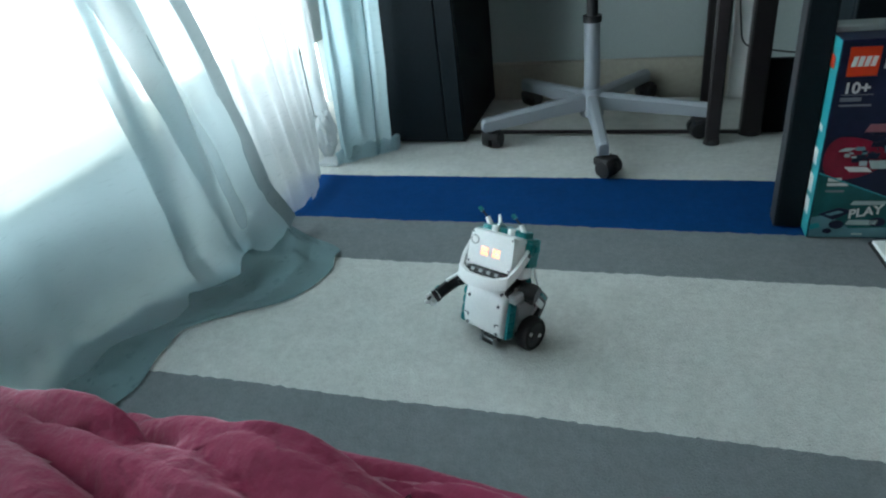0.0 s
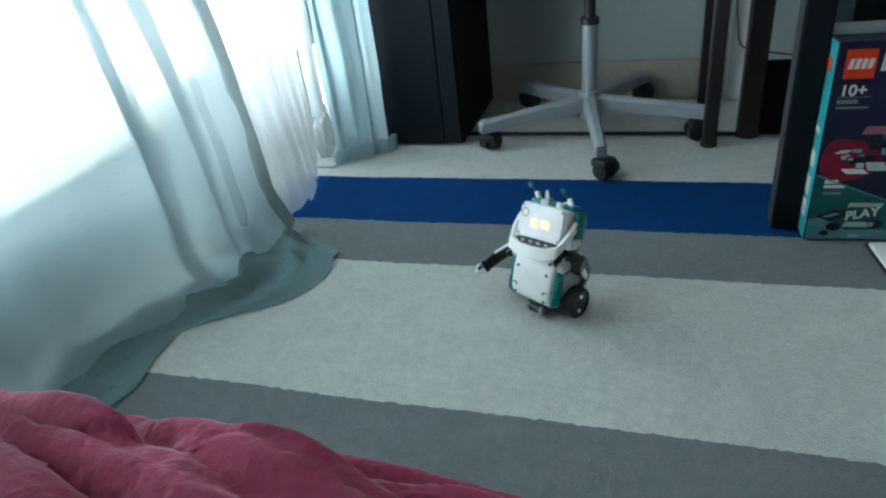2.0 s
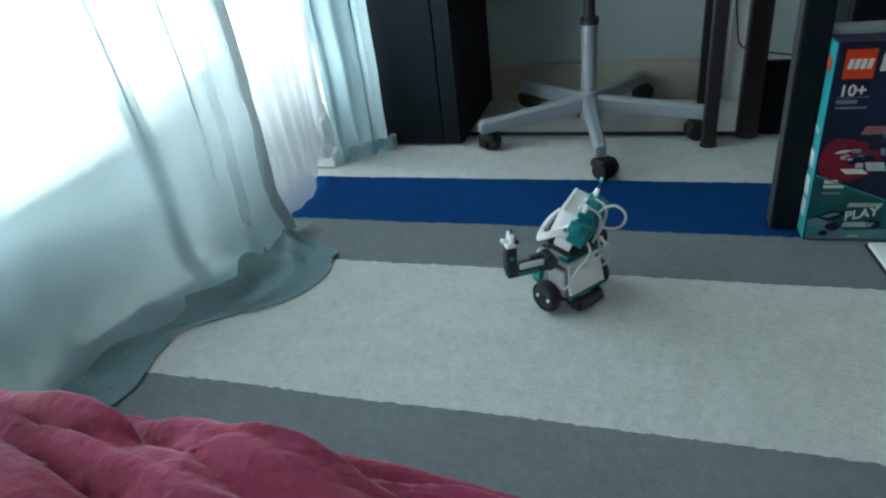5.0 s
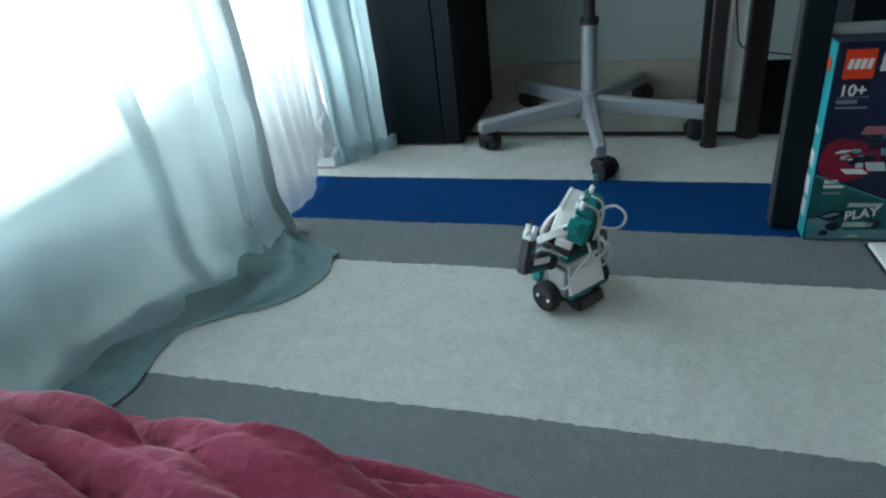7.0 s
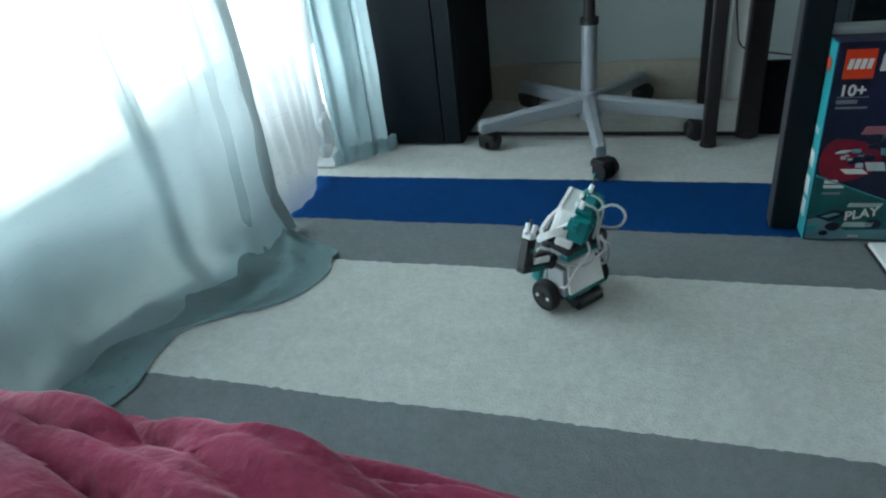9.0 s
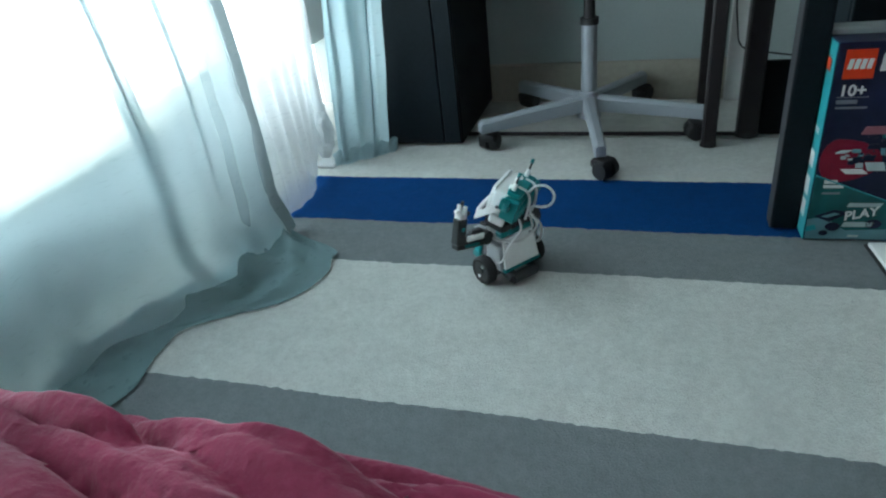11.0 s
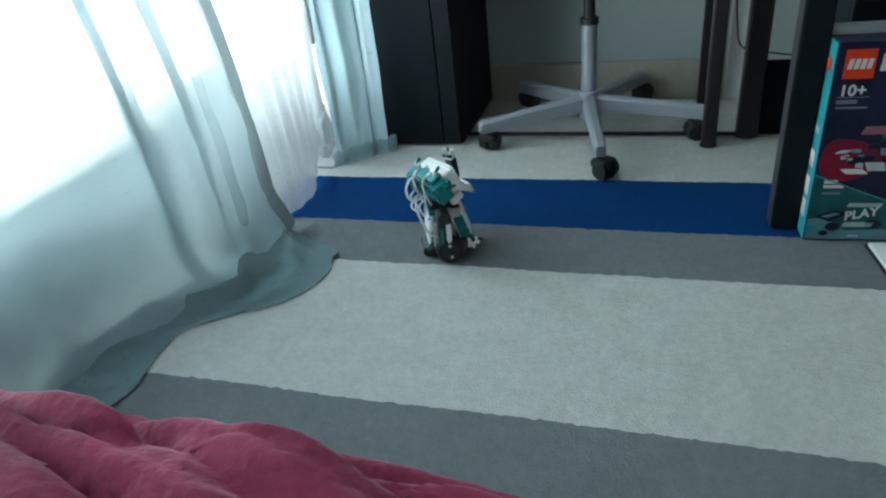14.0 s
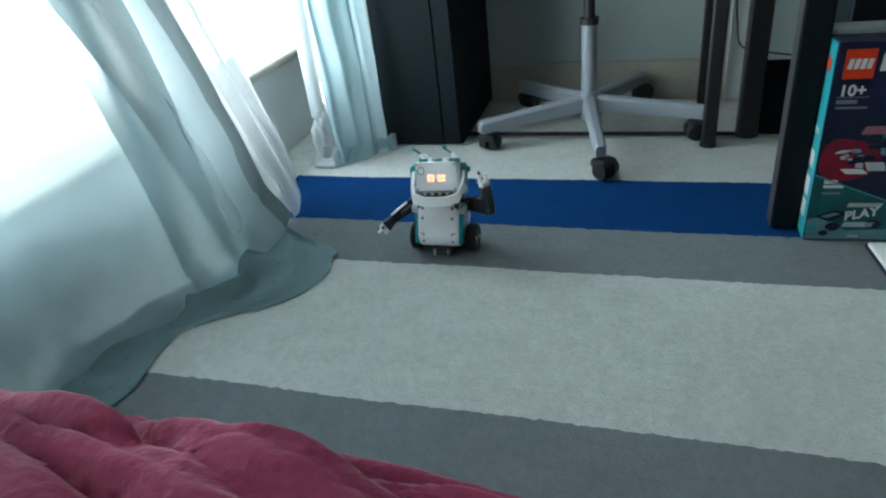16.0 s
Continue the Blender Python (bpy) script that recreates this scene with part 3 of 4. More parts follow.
bunch = thing("sheer_bundle", "white under-curtain bunched in a knot by the window end", "curtain")
bm = bmesh.new()
tube(bm, [(-0.97, 1.80, 1.9), (-0.97, 1.79, 0.6), (-0.945, 1.73, 0.30), (-0.90, 1.65, 0.12)], 0.022, 14)
part("gathered_cloth", bm, SHEER, bunch, smooth=True)
bm = bmesh.new()
bmesh.ops.create_icosphere(bm, subdivisions=4, radius=1.0)
for v in bm.verts:
    r = 1 + 0.30 * noise.noise(v.co * 2.1) + 0.15 * abs(math.sin(v.co.z * 7 + v.co.x * 5))
    v.co = Vector((v.co.x * 0.026, v.co.y * 0.032, v.co.z * 0.060)) * r + Vector((-0.885, 1.625, 0.074))
part("knot", bm, SHEER, bunch, smooth=True)
bm = bmesh.new()
boxed(bm, (-0.865, 1.585, 0.006), (0.06, 0.05, 0.012), 0.004)
part("tail", bm, SHEER, bunch, smooth=True)


def far_curtain():
    f = thing("curtain", "pale teal cotton curtain gathered beside the black cabinet", "curtain", at=(-0.80, 1.66, 0))
    cols = []
    n = 90
    for k in range(n + 1):
        q = k / n
        a = q * 9.5
        col = []
        for z in ZS + HIGH:
            pull = ease(0.0, 0.30, z)
            x = -0.038 + 0.116 * q + 0.015 * math.sin(a * 1.25) * (0.6 + 0.4 * pull)
            y = -0.085 + 0.125 * q + 0.020 * math.cos(a * 1.25 + 0.6 * math.sin(z * 5)) + 0.008 * math.cos(a * 3.1)
            x += 0.008 * noise.noise(Vector((q * 5, z * 6, 1))) - 0.035 * (1 - q) * z
            col.append((x, y, z))
        cols.append(col)
    sheet("drape", cols, DRAPE, f)
    cols = []
    for k in range(41):
        q = k / 40
        col = []
        for r in range(9):
            w = r / 8
            x = -0.045 + 0.125 * q + 0.004 * math.sin(q * 21 + w * 2)
            y = -0.088 + 0.128 * q - (0.010 + 0.006 * math.sin(q * 7) ** 2) * w
            col.append((x + 0.01 * w, y, 0.004 + 0.028 * (1 - w) ** 2 + 0.012 * abs(math.sin(q * 13 + w * 3)) * (1 - w)))
        cols.append(col)
    sheet("hem", cols, DRAPE, f, "sewn hem resting on the rug")
    bm = bmesh.new()
    boxed(bm, (0.088, 0.045, 0.022), (0.02, 0.04, 0.044), 0.008, None, 2)
    part("corner_fold", bm, DRAPE, f, smooth=True)
    return f


FAR = far_curtain()


# ---- the robot: x forward, y to its left, origin on the rug under the axle ----
def abs_plastic(name, colour, rough=0.32):
    return surface(name, colour, rough, grain=300, blotch=22, vary=0.06, bump=0.05, depth=0.0004)


P_WHITE = abs_plastic("white_abs", (0.84, 0.85, 0.84))
P_SIDE = abs_plastic("pale_grey_abs", (0.42, 0.44, 0.45))
P_TEAL = abs_plastic("teal_abs", (0.0, 0.21, 0.22))
P_BLACK = abs_plastic("black_abs", (0.014, 0.015, 0.017))
P_TYRE = surface("tyre_rubber", (0.012, 0.012, 0.013), 0.75, grain=200, vary=0.2)
P_CABLE = abs_plastic("white_cable", (0.66, 0.67, 0.66), 0.45)
P_FACE = abs_plastic("milky_white_face", (0.84, 0.86, 0.85), 0.25)
EYE_GLOW = glow("orange_led", (1.0, 0.40, 0.22), 1.7)
PIN = abs_plastic("grey_pin", (0.12, 0.13, 0.14))

bot = thing("toy_robot", "white and teal brick-built toy robot on two black wheels", "robot")


def ribbed(bm, c, s, n=4, m=None):
    """A block with raised ribs round it, as studded beams laid side by side."""
    boxed(bm, c, (s[0] * 0.94, s[1] * 0.98, s[2]), 0.0015, m)
    for k in range(n):
        d = Vector((0, (k + 0.5) / n * s[1] - s[1] / 2, 0))
        boxed(bm, Vector(c) + (m @ d if m else d), (s[0], s[1] / n * 0.72, s[2] * 1.06), 0.0018, m)


def torso():
    # bowed front shell
    bm = bmesh.new()
    prof = [(0.016, 0.114), (0.028, 0.1145), (0.037, 0.112), (0.043, 0.106), (0.046, 0.097), (0.0475, 0.082), (0.048, 0.066), (0.047, 0.050), (0.044, 0.040), (0.038, 0.032), (0.028, 0.027)]
    steps = ((-0.0425, 0.0075), (-0.0415, 0.0038), (-0.0385, 0.0010), (-0.034, 0.0), (0.034, 0.0), (0.0385, 0.0010), (0.0415, 0.0038), (0.0425, 0.0075))
    outer = [[bm.verts.new((x - back, y, z)) for x, z in prof] for y, back in steps]
    inner = [[bm.verts.new((min(x - 0.012, 0.012 + 0.1 * x), y, z - 0.001)) for x, z in prof] for y in (-0.0425, 0.0425)]
    for a, b in zip(outer, outer[1:]):
        for j in range(len(prof) - 1):
            bm.faces.new((a[j], a[j + 1], b[j + 1], b[j]))
    for o, i in ((outer[0], inner[0]), (outer[-1], inner[1])):
        for j in range(len(prof) - 1):
            bm.faces.new((o[j], o[j + 1], i[j + 1], i[j]))
    for j in range(len(prof) - 1):
        bm.faces.new((inner[0][j], inner[0][j + 1], inner[1][j + 1], inner[1][j]))
    shell = part("chest_shell", bm, P_WHITE, bot, "bowed white chest shell leaning back", True)
    pivot = Vector((0.03, 0, 0.068))
    lean_back = Matrix.Translation(pivot) @ pose(0, 0, 0, 0, -17, 0) @ Matrix.Translation(-pivot)
    shell.matrix_basis = lean_back
    for y in (-0.031, 0.031):
        for x, z in ((0.0425, 0.1065), (0.0470, 0.087), (0.0435, 0.0385)):
            bm = bmesh.new()
            rod(bm, (x - 0.003, y, z), (x + 0.0012, y, z), 0.0027, n=12)
            rod(bm, (x + 0.0011, y, z), (x + 0.0016, y, z), 0.0014, n=10)
            part("pin", bm, PIN, shell)
        bm = bmesh.new()
        boxed(bm, (0.0472, y * 1.06, 0.056), (0.0016, 0.009, 0.0016), 0.0005)
        boxed(bm, (0.0474, y * 0.94, 0.0535), (0.0016, 0.003, 0.0045), 0.0005)
        part("seam", bm, PIN, shell, "small dark seam mark")
    boxpart("core", (-0.004, 0, 0.071), (0.044, 0.070, 0.074), P_SIDE, bot, "grey motor block", 0.003)
    for s in (-1, 1):
        bm = bmesh.new()
        boxed(bm, (0.030, s * 0.0455, 0.064), (0.018, 0.007, 0.064), 0.002)
        for k in range(4):
            boxed(bm, (0.032, s * 0.0485, 0.041 + 0.0155 * k), (0.017, 0.004, 0.0125), 0.0012)
            rod(bm, (0.031, s * 0.0495, 0.041 + 0.0155 * k), (0.031, s * 0.0512, 0.041 + 0.0155 * k), 0.0034, 0.0030, 10)
        beam = part("side_beam", bm, P_TEAL, bot, "teal side beam")
        beam.matrix_basis = lean_back
        boxpart("shoulder_motor", (0.016, s * 0.049, 0.1035), (0.026, 0.016, 0.016), P_SIDE, bot, "pale grey shoulder motor", 0.003)
        boxpart("shoulder_gap", (0.020, s * 0.0385, 0.108), (0.018, 0.007, 0.014), P_BLACK, bot, "", 0.001)
        boxpart("hip_motor", (-0.010, s * 0.0405, 0.056), (0.040, 0.012, 0.056), P_SIDE, bot, "pale grey motor", 0.002)
        boxpart("axle_beam", (-0.004, s * 0.046, 0.028), (0.050, 0.010, 0.009), P_BLACK, bot, "", 0.0015)
    # back plate that flares towards its foot
    bm = bmesh.new()
    v = [bm.verts.new(p) for p in ((-0.026, -0.036, 0.096), (-0.026, 0.036, 0.096), (-0.036, 0.041, 0.038), (-0.036, -0.041, 0.038))]
    f = bm.faces.new(v)
    r = bmesh.ops.extrude_face_region(bm, geom=[f])
    bmesh.ops.translate(bm, vec=(-0.005, 0, -0.001), verts=[q for q in r["geom"] if isinstance(q, bmesh.types.BMVert)])
    plate = part("back_plate", bm, P_WHITE, bot, "flared white back plate")
    for s in (-1, 1):
        bm = bmesh.new()
        rod(bm, (-0.029, s * 0.029, 0.089), (-0.0345, s * 0.029, 0.088), 0.0026, n=10)
        part("pin", bm, PIN, plate)
    boxpart("back_bar", (-0.038, 0, 0.033), (0.008, 0.088, 0.007), P_TEAL, bot, "thin teal bar", 0.001)
    # rear skid: a rounded black frame with a grey middle
    bm = bmesh.new()
    for a, b in (((-0.016, -0.026, 0.024), (-0.042, -0.024, 0.0125)), ((-0.016, 0.026, 0.024), (-0.042, 0.024, 0.0125)), ((-0.042, -0.027, 0.0125), (-0.042, 0.027, 0.0125))):
        rod(bm, a, b, 0.0115, n=14)
    boxed(bm, (-0.022, 0, 0.018), (0.016, 0.054, 0.018), 0.003)
    skid = part("rear_skid", bm, P_BLACK, bot, "rounded black rear skid", True)
    boxpart("skid_block", (-0.034, 0, 0.016), (0.020, 0.028, 0.014), P_SIDE, skid, "", 0.002)
    bm = bmesh.new()
    boxed(bm, (0.028, 0, 0.016), (0.016, 0.040, 0.014), 0.003)
    rod(bm, (0.033, -0.012, 0.0085), (0.033, 0.012, 0.0085), 0.0085, n=14)
    foot = part("front_foot", bm, P_BLACK, bot, "black front roller", True)
    for s in (-1, 1):
        boxpart("fork", (0.037, s * 0.0145, 0.011), (0.012, 0.005, 0.012), P_SIDE, foot, "", 0.001)
    bm = bmesh.new()
    ribbed(bm, (-0.006, 0, 0.117), (0.054, 0.078, 0.014), 4)
    part("neck_plate", bm, P_BLACK, bot, "black neck plate")
    bm = bmesh.new()
    boxed(bm, (-0.024, 0, 0.105), (0.018, 0.082, 0.012), 0.002)
    part("shoulder_beam", bm, P_TEAL, bot, "dark teal shoulder beam")


HEAD_AT = pose(0.010, 0, 0.123)


def head():
    """The head's own space: x out of the face, z up along it."""
    bm = bmesh.new()
    boxed(bm, (0.004, 0, 0.041), (0.034, 0.088, 0.058), 0.006, None, 2)
    h = part("head", bm, P_WHITE, bot, "white brick-built head", False)
    h.matrix_basis = HEAD_AT @ pose(0, 0, 0, 0, -24, 0)
    # the face tapers slightly towards its top
    bm = bmesh.new()
    ring = [(-0.042, 0.018), (-0.039, 0.0145), (-0.034, 0.013), (0.034, 0.013), (0.039, 0.0145), (0.042, 0.018), (0.0435, 0.030), (0.0415, 0.066), (0.0395, 0.071), (0.035, 0.073), (-0.035, 0.073), (-0.0395, 0.071), (-0.0415, 0.066), (-0.0435, 0.030)]
    f0 = [bm.verts.new((0.020, y, z)) for y, z in ring]
    f1 = [bm.verts.new((0.0255, y * 0.96, 0.041 + (z - 0.041) * 0.95)) for y, z in ring]
    bm.faces.new(f0), bm.faces.new(f1)
    for k in range(len(ring)):
        bm.faces.new((f0[k], f0[(k + 1) % len(ring)], f1[(k + 1) % len(ring)], f1[k]))
    face = part("face", bm, P_FACE, h, "milky white face plate")
    for y, z in ((-0.037, 0.067), (0.037, 0.067), (-0.038, 0.019), (0.038, 0.019)):
        bm = bmesh.new()
        rod(bm, (0.0245, y, z), (0.0262, y, z), 0.0017, n=10)
        part("pin", bm, PIN, face)
    for y in (-0.011, 0.011):
        bm = bmesh.new()
        for dy in (-0.0038, 0.0038):
            for dz in (-0.0038, 0.0038):
                boxed(bm, (0.0258, y + dy, 0.040 + dz), (0.0010, 0.0056, 0.0056), 0.0004)
        part("eye", bm, EYE_GLOW, h, "glowing orange square of four lights")
    bm = bmesh.new()
    r = [bm.verts.new((0.0262, -0.031 + q * math.cos(a), 0.055 + q * math.sin(a))) for q in (0.0062, 0.0076) for a in [k * math.tau / 18 for k in range(18)]]
    for k in range(18):
        bm.faces.new((r[k], r[(k + 1) % 18], r[18 + (k + 1) % 18], r[18 + k]))
    part("button_ring", bm, PIN, h, "thin grey ring round the button")
    bm = bmesh.new()
    rod(bm, (0.0240, -0.031, 0.055), (0.0268, -0.031, 0.055), 0.0060, 0.0054, 20)
    part("button", bm, P_WHITE, h, "round white button", True)
    # white jaw frame that wraps the lower face and rises at the cheeks
    bm = bmesh.new()
    path = [(-0.004, -0.0515, 0.050), (0.010, -0.0515, 0.035), (0.023, -0.050, 0.020), (0.036, -0.044, 0.003), (0.042, -0.024, -0.004), (0.043, 0.0, -0.005), (0.042, 0.024, -0.004), (0.036, 0.044, 0.003), (0.023, 0.050, 0.020), (0.010, 0.0515, 0.035), (-0.004, 0.0515, 0.050)]
    prev = None
    for x, y, z in path:
        out = Vector((x - 0.0, y * 0.8, 0)).normalized()
        q = [bm.verts.new(Vector((x, y, z)) + out * o + Vector((0, 0, w))) for o, w in ((-0.003, 0.009), (0.003, 0.008), (0.003, -0.011), (-0.003, -0.011))]
        if prev:
            for k in range(4):
                bm.faces.new((prev[k], prev[(k + 1) % 4], q[(k + 1) % 4], q[k]))
        else:
            bm.faces.new(q[::-1])
        prev = q
    bm.faces.new(prev)
    part("jaw_frame", bm, P_WHITE, h, "curved white jaw frame", True)
    mouth = boxpart("mouth_bar", (0.026, 0, 0.006), (0.016, 0.072, 0.012), P_BLACK, h, "dark mouth gap with grey studs", 0.001)
    for y in (-0.022, -0.007, 0.008, 0.023):
        bm = bmesh.new()
        rod(bm, (0.033, y - 0.003, 0.0095), (0.033, y + 0.003, 0.0095), 0.0028, n=10)
        part("stud", bm, P_SIDE, mouth, "", True)
    for s in (-1, 1):
        boxpart("cheek", (-0.004, s * 0.050, 0.016), (0.030, 0.011, 0.018), P_WHITE, h, "white cheek beam", 0.003)
        bm = bmesh.new()
        rod(bm, (0.002, s * 0.0555, 0.046), (0.002, s * 0.0580, 0.046), 0.003, n=10)
        part("pin", bm, PIN, h)
        bm = bmesh.new()
        ribbed(bm, (-0.020, s * 0.029, 0.046), (0.030, 0.050, 0.044), 4)
        part("back_block", bm, P_TEAL, h, "ribbed teal block at the back of the head")
        for k in range(3):
            bm = bmesh.new()
            boxed(bm, (-0.0365, s * (0.014 + 0.015 * k), 0.046), (0.005, 0.009, 0.036), 0.0016)
            rod(bm, (-0.0385, s * (0.014 + 0.015 * k), 0.058), (-0.041, s * (0.014 + 0.015 * k), 0.058), 0.0032, n=10)
            part("rib", bm, P_TEAL, h)
        bm = bmesh.new()
        boxed(bm, (-0.010, s * 0.051, 0.054), (0.020, 0.012, 0.022), 0.002)
        boxed(bm, (-0.014, s * 0.059, 0.056), (0.012, 0.006, 0.012), 0.002)
        part("ear", bm, P_TEAL, h, "teal ear block")
        bm = bmesh.new()
        rod(bm, (-0.004, s * 0.015, 0.070), (-0.004, s * 0.015, 0.0795), 0.0068, 0.0064, 16)
        part("crown_stud", bm, P_WHITE, h, "round white stud", True)
        bm = bmesh.new()
        rod(bm, (-0.010, s * 0.031, 0.070), (-0.010, s * 0.032, 0.081), 0.0052, 0.0046, 12)
        rod(bm, (-0.010, s * 0.032, 0.080), (-0.010, s * 0.032 - 0.006, 0.0885), 0.0046, 0.0040, 12)
        part("antenna", bm, P_WHITE, h, "bent white antenna stalk", True)
        bm = bmesh.new()
        rod(bm, (-0.010, s * 0.032 - 0.0055, 0.088), (-0.008, s * 0.032 - 0.018, 0.0975), 0.0018, n=8)
        part("antenna_rod", bm, P_BLACK, h, "thin dark rod", True)
        bm = bmesh.new()
        rod(bm, (-0.008, s * 0.032 - 0.0165, 0.0965), (-0.007, s * 0.032 - 0.0225, 0.1015), 0.0036, n=10)
        part("antenna_tip", bm, P_TEAL, h, "teal antenna tip", True)
    bm = bmesh.new()
    ribbed(bm, (-0.016, 0, 0.073), (0.026, 0.084, 0.010), 5)
    part("crown_beam", bm, P_TEAL, h, "ribbed teal crown beam")
    boxpart("head_core", (-0.022, 0, 0.034), (0.024, 0.024, 0.052), P_BLACK, h, "", 0.002)
    for pts in ([(-0.014, 0.018, 0.080), (-0.036, 0.016, 0.078), (-0.044, 0.014, 0.055), (-0.046, 0.012, 0.020)],
                [(-0.014, -0.018, 0.080), (-0.036, -0.018, 0.078), (-0.045, -0.018, 0.055), (-0.046, -0.020, 0.022)]):
        bm = bmesh.new()
        tube(bm, pts, 0.0026)
        part("strap", bm, P_CABLE, h, "flat white cable over the head", True)
    return h


def wheel(s):
    bm = bmesh.new()
    ring = [(0.0, -0.0105), (0.020, -0.0105), (0.0255, -0.0105), (0.028, -0.0075), (0.0283, 0.0), (0.028, 0.0075), (0.0255, 0.0105), (0.021, 0.0105)]
    n = 40
    rows = []
    for r, w in ring[1:]:
        rows.append([bm.verts.new((r * math.cos(k * math.tau / n) * (1.012 if k % 2 and r > 0.027 else 1), w, r * math.sin(k * math.tau / n) * (1.012 if k % 2 and r > 0.027 else 1))) for k in range(n)])
    for a, b in zip(rows, rows[1:]):
        for k in range(n):
            bm.faces.new((a[k], a[(k + 1) % n], b[(k + 1) % n], b[k]))
    w = part("wheel", bm, P_TYRE, bot, "black rubber-tyred wheel", True)
    bm = bmesh.new()
    rod(bm, (0, -0.009, 0), (0, 0.009, 0), 0.0212, n=32)
    rod(bm, (0, -0.0105, 0), (0, 0.0105, 0), 0.006, n=16)
    part("rim", bm, P_BLACK, w, "black disc rim", True)
    for a in (0.6, 0.6 + math.pi):
        bm = bmesh.new()
        rod(bm, (0.013 * math.cos(a), -0.0108, 0.013 * math.sin(a)), (0.013 * math.cos(a), 0.0108, 0.013 * math.sin(a)), 0.0034, n=12)
        part("pin", bm, P_WHITE, w, "white pin")
    w.location = (0, s * 0.060, 0.0283)
    return w


def arm(s, bend):
    """Upper arm along +x, forearm up along +z at its end, a white three-fingered hand on top."""
    elbow = Vector((0.068, 0, -0.003))
    turned = Matrix.Translation(elbow) @ pose(0, 0, 0, 0, 90 - bend, 0)

    def fore(bm):
        """Turns what was built about the elbow, so that the forearm takes its bend."""
        bmesh.ops.transform(bm, matrix=turned @ Matrix.Translation(-elbow), verts=bm.verts)
    bm = bmesh.new()
    boxed(bm, (0.068, 0, 0.020), (0.020, 0.020, 0.050), 0.003)
    fore(bm)
    boxed(bm, (0.034, 0, -0.003), (0.084, 0.019, 0.023), 0.003)
    boxed(bm, (0.020, -s * 0.004, 0.010), (0.030, 0.014, 0.010), 0.003)
    rod(bm, (0, -s * 0.018, 0), (0, s * 0.011, 0), 0.0135, n=18)
    a = part("arm", bm, P_BLACK, bot, "black motor arm bent at the elbow")
    boxpart("cover", (0.034, s * 0.0100, 0.0065), (0.044, 0.005, 0.011), P_WHITE, a, "white cover strip", 0.0018)
    boxpart("inlay", (0.040, s * 0.0104, -0.007), (0.038, 0.002, 0.006), P_TEAL, a, "teal inlay strip", 0.0008)
    bm = bmesh.new()
    boxed(bm, (0.068, s * 0.0105, 0.026), (0.007, 0.003, 0.007), 0.001)
    fore(bm)
    part("stud", bm, P_TEAL, a)
    bm = bmesh.new()
    boxed(bm, (0.068, 0, 0.049), (0.016, 0.018, 0.012), 0.002)
    for dy in (-0.006, 0.006):
        rod(bm, (0.067, dy, 0.052), (0.066, dy * 1.2, 0.068), 0.0048, 0.0040, 10)
    rod(bm, (0.072, 0, 0.053), (0.082, 0, 0.059), 0.0046, 0.0038, 10)
    fore(bm)
    hand = part("claw", bm, P_WHITE, a, "white claw", True)
    bm = bmesh.new()
    rod(bm, (0.064, -0.004, 0.064), (0.062, -0.004, 0.074), 0.0026, n=8)
    rod(bm, (0.059, -0.010, 0.055), (0.059, 0.010, 0.055), 0.0042, n=8)
    fore(bm)
    part("claw_pin", bm, P_BLACK, hand, "", True)
    return a


torso()
HEAD = head()
WHEELS = [(wheel(s), s) for s in (1, -1)]
ARM_L, ARM_R = arm(1, 90), arm(-1, 90)
for pts in ([(-0.052, 0.012, 0.138), (-0.064, 0.016, 0.121), (-0.054, 0.030, 0.103), (-0.046, 0.042, 0.080), (-0.038, 0.046, 0.055), (-0.020, 0.046, 0.047)],
            [(-0.052, -0.018, 0.138), (-0.068, -0.020, 0.118), (-0.052, -0.010, 0.098), (-0.048, 0.010, 0.088), (-0.046, 0.030, 0.095), (-0.030, 0.046, 0.098), (-0.012, 0.046, 0.098)],
            [(-0.032, -0.018, 0.160), (-0.046, -0.030, 0.186), (-0.062, -0.046, 0.190), (-0.074, -0.058, 0.170), (-0.066, -0.054, 0.146), (-0.048, -0.042, 0.140), (-0.036, -0.032, 0.146), (-0.036, -0.028, 0.125), (-0.040, -0.030, 0.101)],
            [(-0.050, -0.012, 0.136), (-0.058, -0.030, 0.121), (-0.050, -0.044, 0.096), (-0.040, -0.048, 0.065), (-0.018, -0.047, 0.052)]):
    bm = bmesh.new()
    tube(bm, pts, 0.0024)
    part("cable", bm, P_CABLE, bot, "looped white cable", True)


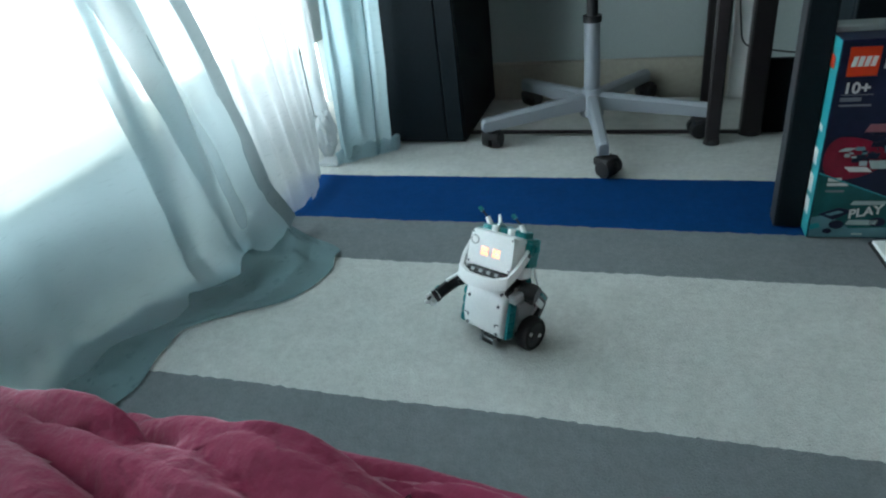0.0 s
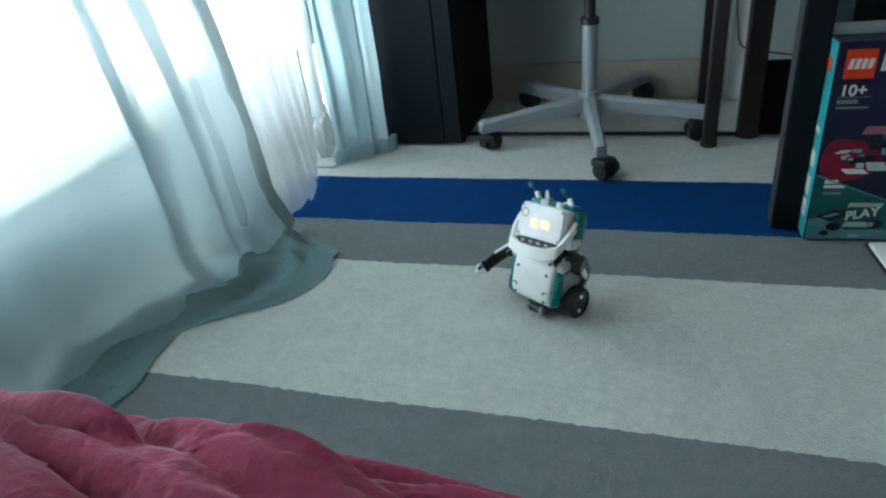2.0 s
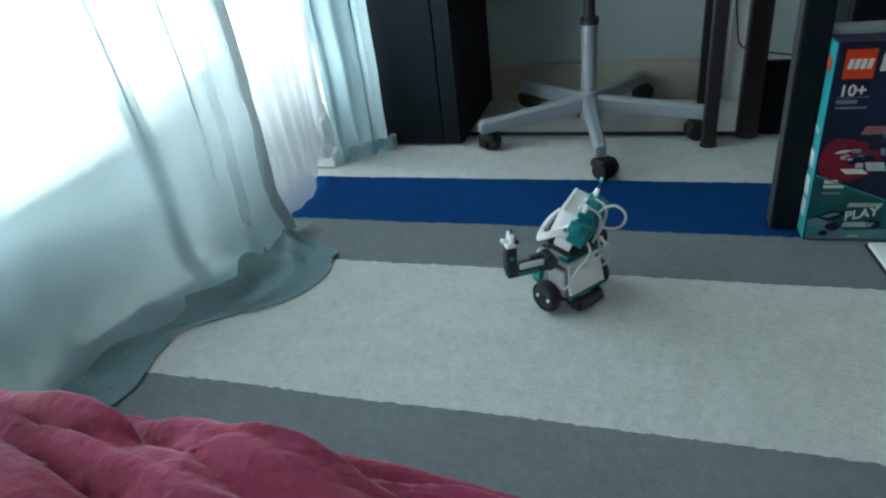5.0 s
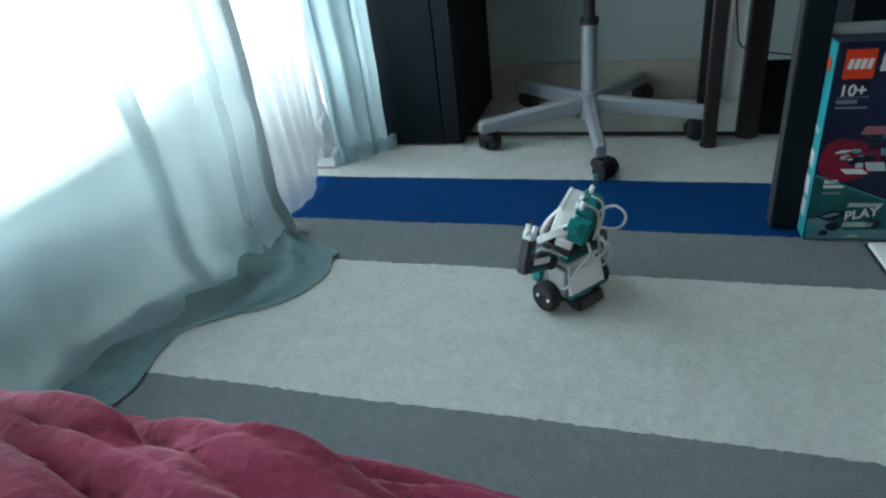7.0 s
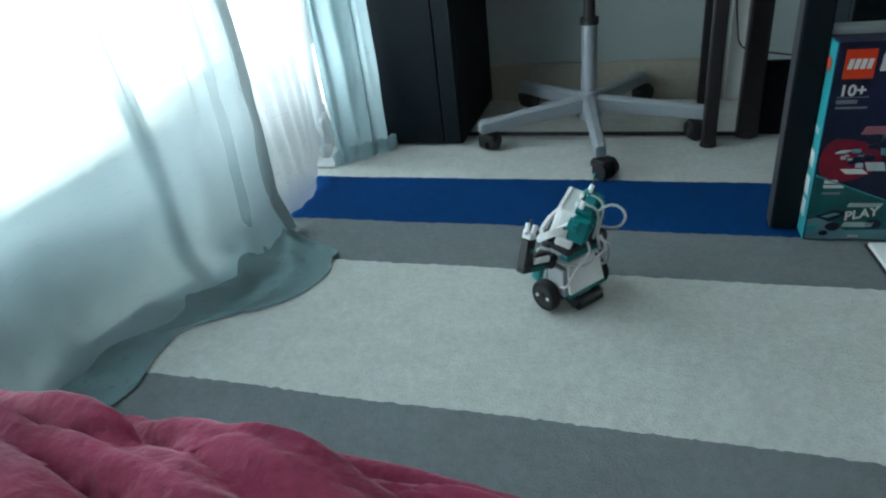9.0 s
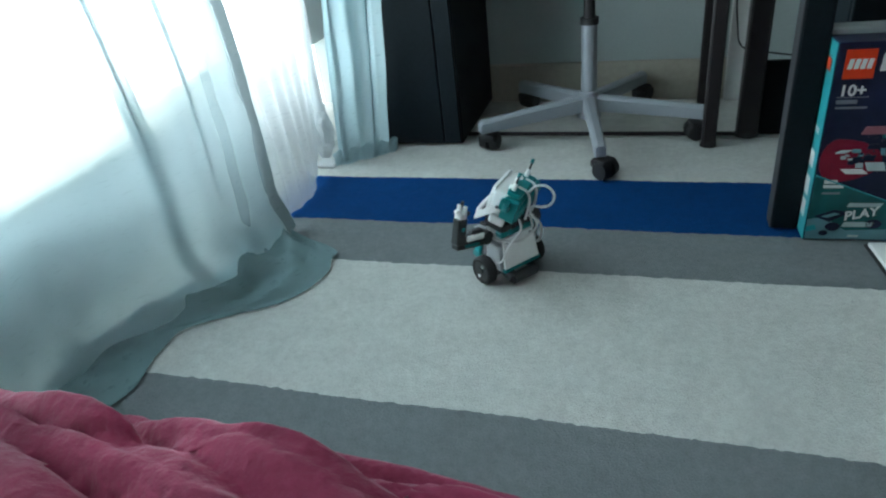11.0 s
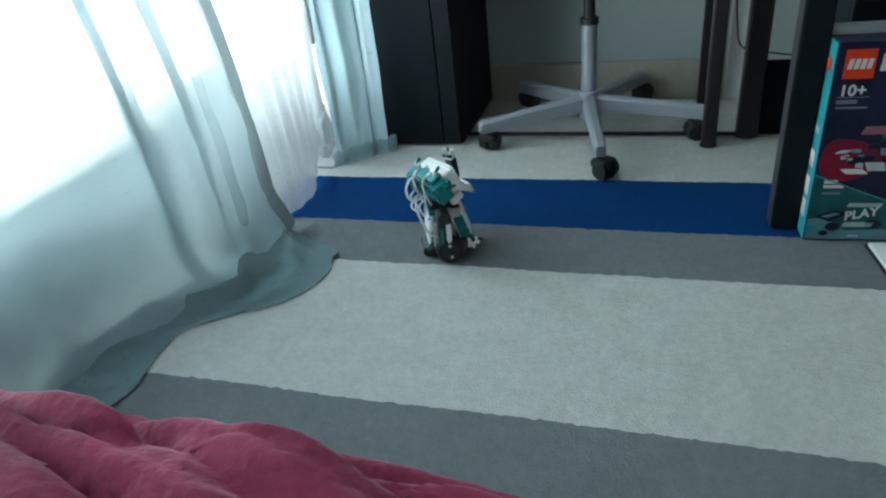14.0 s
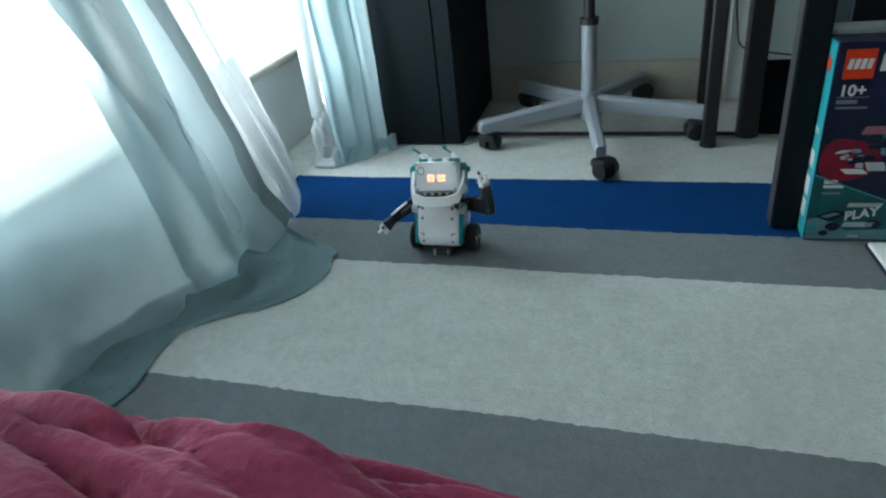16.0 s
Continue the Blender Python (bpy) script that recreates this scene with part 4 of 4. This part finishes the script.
# ---- what moves ----
def motions():
    # robot: seconds, x, y, heading
    path = [(0.0, -0.225, 0.886, 241), (0.6, -0.225, 0.886, 241), (0.9, -0.203, 0.922, 241), (1.15, -0.174, 0.963, 240), (1.3, -0.173, 0.964, 239.5), (1.85, -0.173, 0.964, 239.5),
            (2.1, -0.142, 1.015, 239.5), (2.3, -0.131, 1.027, 239.5), (2.8, -0.131, 1.027, 239), (2.9, -0.130, 1.026, 229), (3.0, -0.127, 1.024, 203), (3.1, -0.122, 1.020, 166), (3.2, -0.120, 1.018, 141),
            (4.2, -0.120, 1.018, 141), (6.3, -0.120, 1.018, 141), (7.3, -0.120, 1.018, 141), (7.6, -0.080, 0.996, 141), (7.9, -0.029, 0.968, 141), (8.0, -0.027, 0.967, 141), (8.35, -0.030, 0.970, 141),
            (8.5, -0.049, 0.980, 141), (8.7, -0.094, 1.004, 141), (8.9, -0.121, 1.021, 141), (9.2, -0.121, 1.021, 141), (10.2, -0.121, 1.021, 141), (10.4, -0.142, 1.032, 141), (11.3, -0.309, 1.126, 141),
            (11.5, -0.350, 1.150, 141), (11.65, -0.374, 1.163, 141), (11.8, -0.377, 1.165, 141), (12.85, -0.378, 1.165, 141), (13.0, -0.380, 1.170, 108), (13.1, -0.380, 1.170, 93), (13.2, -0.380, 1.171, 82),
            (13.35, -0.381, 1.171, 76), (13.65, -0.382, 1.171, 73), (13.8, -0.388, 1.170, 56), (13.9, -0.393, 1.169, 42), (14.0, -0.398, 1.167, 24), (14.2, -0.401, 1.165, 4), (14.6, -0.400, 1.165, 1),
            (14.7, -0.399, 1.165, -28), (14.8, -0.399, 1.166, -62), (14.9, -0.399, 1.166, -84), (15.0, -0.399, 1.166, -89), (16.0, -0.399, 1.166, -89)]
    walk(bot, [(t, pose(x, y, 0, 0, 0, a)) for t, x, y, a in path])
    # each wheel rolls by the way that its own contact goes
    for w, s in WHEELS:
        roll, rows, was = 0.0, [], None
        for t, x, y, a in path:
            r = radians(a)
            if was:
                fwd = (x - was[0]) * math.cos((r + was[2]) / 2) + (y - was[1]) * math.sin((r + was[2]) / 2) - s * 0.060 * (r - was[2])
                roll += math.degrees(fwd / 0.0283)
            rows.append((t, roll))
            was = (x, y, r)
        walk(w, [(t, pose(0, s * 0.060, 0.0283, 0, q, 0)) for t, q in rows])
    # arms: seconds, pitch down, turn outward, roll about the upper arm
    left = [(0.0, 134, 24, 15), (2.8, 134, 24, 15), (2.95, 85, 34, 8), (3.08, 38, 46, 3), (3.2, 13, 54, 0), (4.2, 13, 54, 0), (5.2, -6, 78, 0), (6.3, -20, 101, 0), (9.2, -20, 101, 0), (10.2, -18, 100, 0), (11.3, -15, 98, 0),
            (12.8, -15, 96, 0), (13.1, 0, 42, 0), (13.8, -8, 44, 0), (14.6, -10, 40, 0), (14.9, -12, 50, 0), (15.0, -12, 46, 0), (16.0, -12, 46, 0)]
    right = [(0.0, 36, 62, -75), (2.8, 36, 62, -75), (2.95, 40, 45, -52), (3.2, 42, 10, -10), (4.2, 46, 8, 0), (6.3, 70, 8, 0), (9.2, 70, 8, 0), (11.3, 66, 20, 0), (12.9, 58, 34, -10), (13.3, 60, 32, -15), (13.75, 60, 32, -15),
             (13.95, 85, 40, -40), (14.2, 100, 52, -60), (14.6, 100, 52, -60), (14.8, 66, 58, -70), (14.95, 36, 74, -75), (16.0, 36, 76, -75)]
    for a, s, rows in ((ARM_L, 1, left), (ARM_R, -1, right)):
        walk(a, [(t, pose(-0.006, s * 0.060, 0.104, 0, 0, s * out) @ pose(0, 0, 0, 0, p, 0) @ pose(0, 0, 0, r, 0, 0)) for t, p, out, r in rows])

    def swing(off, a):
        """Lower lengths lean by a about the foot; upper ones swing from the rail to meet them."""
        return a if off.z < 1 else -math.degrees(math.asin(KNEE / (RAIL - KNEE) * math.sin(radians(a))))

    # head: seconds, tilt back, turn
    walk(HEAD, [(t, HEAD_AT @ pose(0, 0, 0, 0, 0, w) @ pose(0, 0, 0, 0, -q, 0)) for t, q, w in ((0.0, 24, 7), (2.8, 24, 7), (3.3, 26, 26), (4.2, 26, 26), (6.3, 18, 31), (9.2, 18, 31), (11.3, 22, 27), (12.8, 22, 27), (14.6, 24, 28), (15.0, 22, 5), (16.0, 22, 5))])
    # the curtain's free edge: seconds, degrees that it leans towards the room's near end
    lean = [(0.0, 15.6), (0.5, 15.7), (1.0, 10.5), (1.5, 7.5), (2.0, 7.2), (2.5, 5.5), (3.0, 5), (3.5, 4.5), (4.2, 0.5), (5.2, -0.5), (6.3, -2.8), (7.0, -2.8), (7.5, -2.2), (8.0, -1.5), (8.5, -2.2), (9.2, -1), (10.2, 0),
            (11.3, 0.8), (11.6, 3.0), (12.0, 13), (12.4, 13.5), (12.8, 11), (13.2, 8), (13.6, 8.7), (14.0, 5), (14.3, 2.2), (14.6, 3), (14.9, 3.8), (15.2, 10.5), (15.4, 16), (15.6, 19.5), (15.8, 20.5), (16.0, 21)]
    for ob, off, share in NEAR_STRIPS:
        walk(ob, [(t, pose(off.x, off.y, off.z, swing(off, (a + SPREAD) * share), 0, 0)) for t, a in lean])
    edge = [(0.0, -9.5), (0.5, -11), (1.0, -11), (1.5, -10), (2.0, -9.5), (2.5, -9), (3.0, -8), (3.5, -10), (4.2, -17), (5.2, -16), (6.3, -15), (7.0, -15.5), (8.0, -17), (8.5, -17.5), (9.2, -16), (10.2, -17), (11.3, -17),
            (12.0, -17), (12.4, -14.5), (13.2, -14.5), (13.6, -17), (14.0, -17), (14.3, -15.5), (14.6, -11), (14.9, -4.5), (15.2, 0), (15.4, 6), (15.6, 8.5), (15.8, 10), (16.0, 14)]
    for ob, off, share in SHEER_STRIPS:
        walk(ob, [(t, pose(off.x, off.y - (0.10 * share * min(1, max(0, (a + 9) / 20)) if off.z < 1 else 0), off.z, swing(off, (a + SHEER_SPREAD) * share), 0, 0)) for t, a in edge])
    sway = [(0.0, 4.0), (1.5, 1.2), (3.5, 0.6), (6.3, -0.3), (7.0, -0.3), (9.2, 0.6), (10.3, 4), (11.3, 6.5), (12.4, 6.3), (13.6, 4.5), (14.0, 1.5), (14.6, 0.8), (15.4, -0.6), (16.0, -0.6)]
    walk(FAR, [(t, pose(-0.80, 1.66, 0, 0, a, 0)) for t, a in sway])


motions()
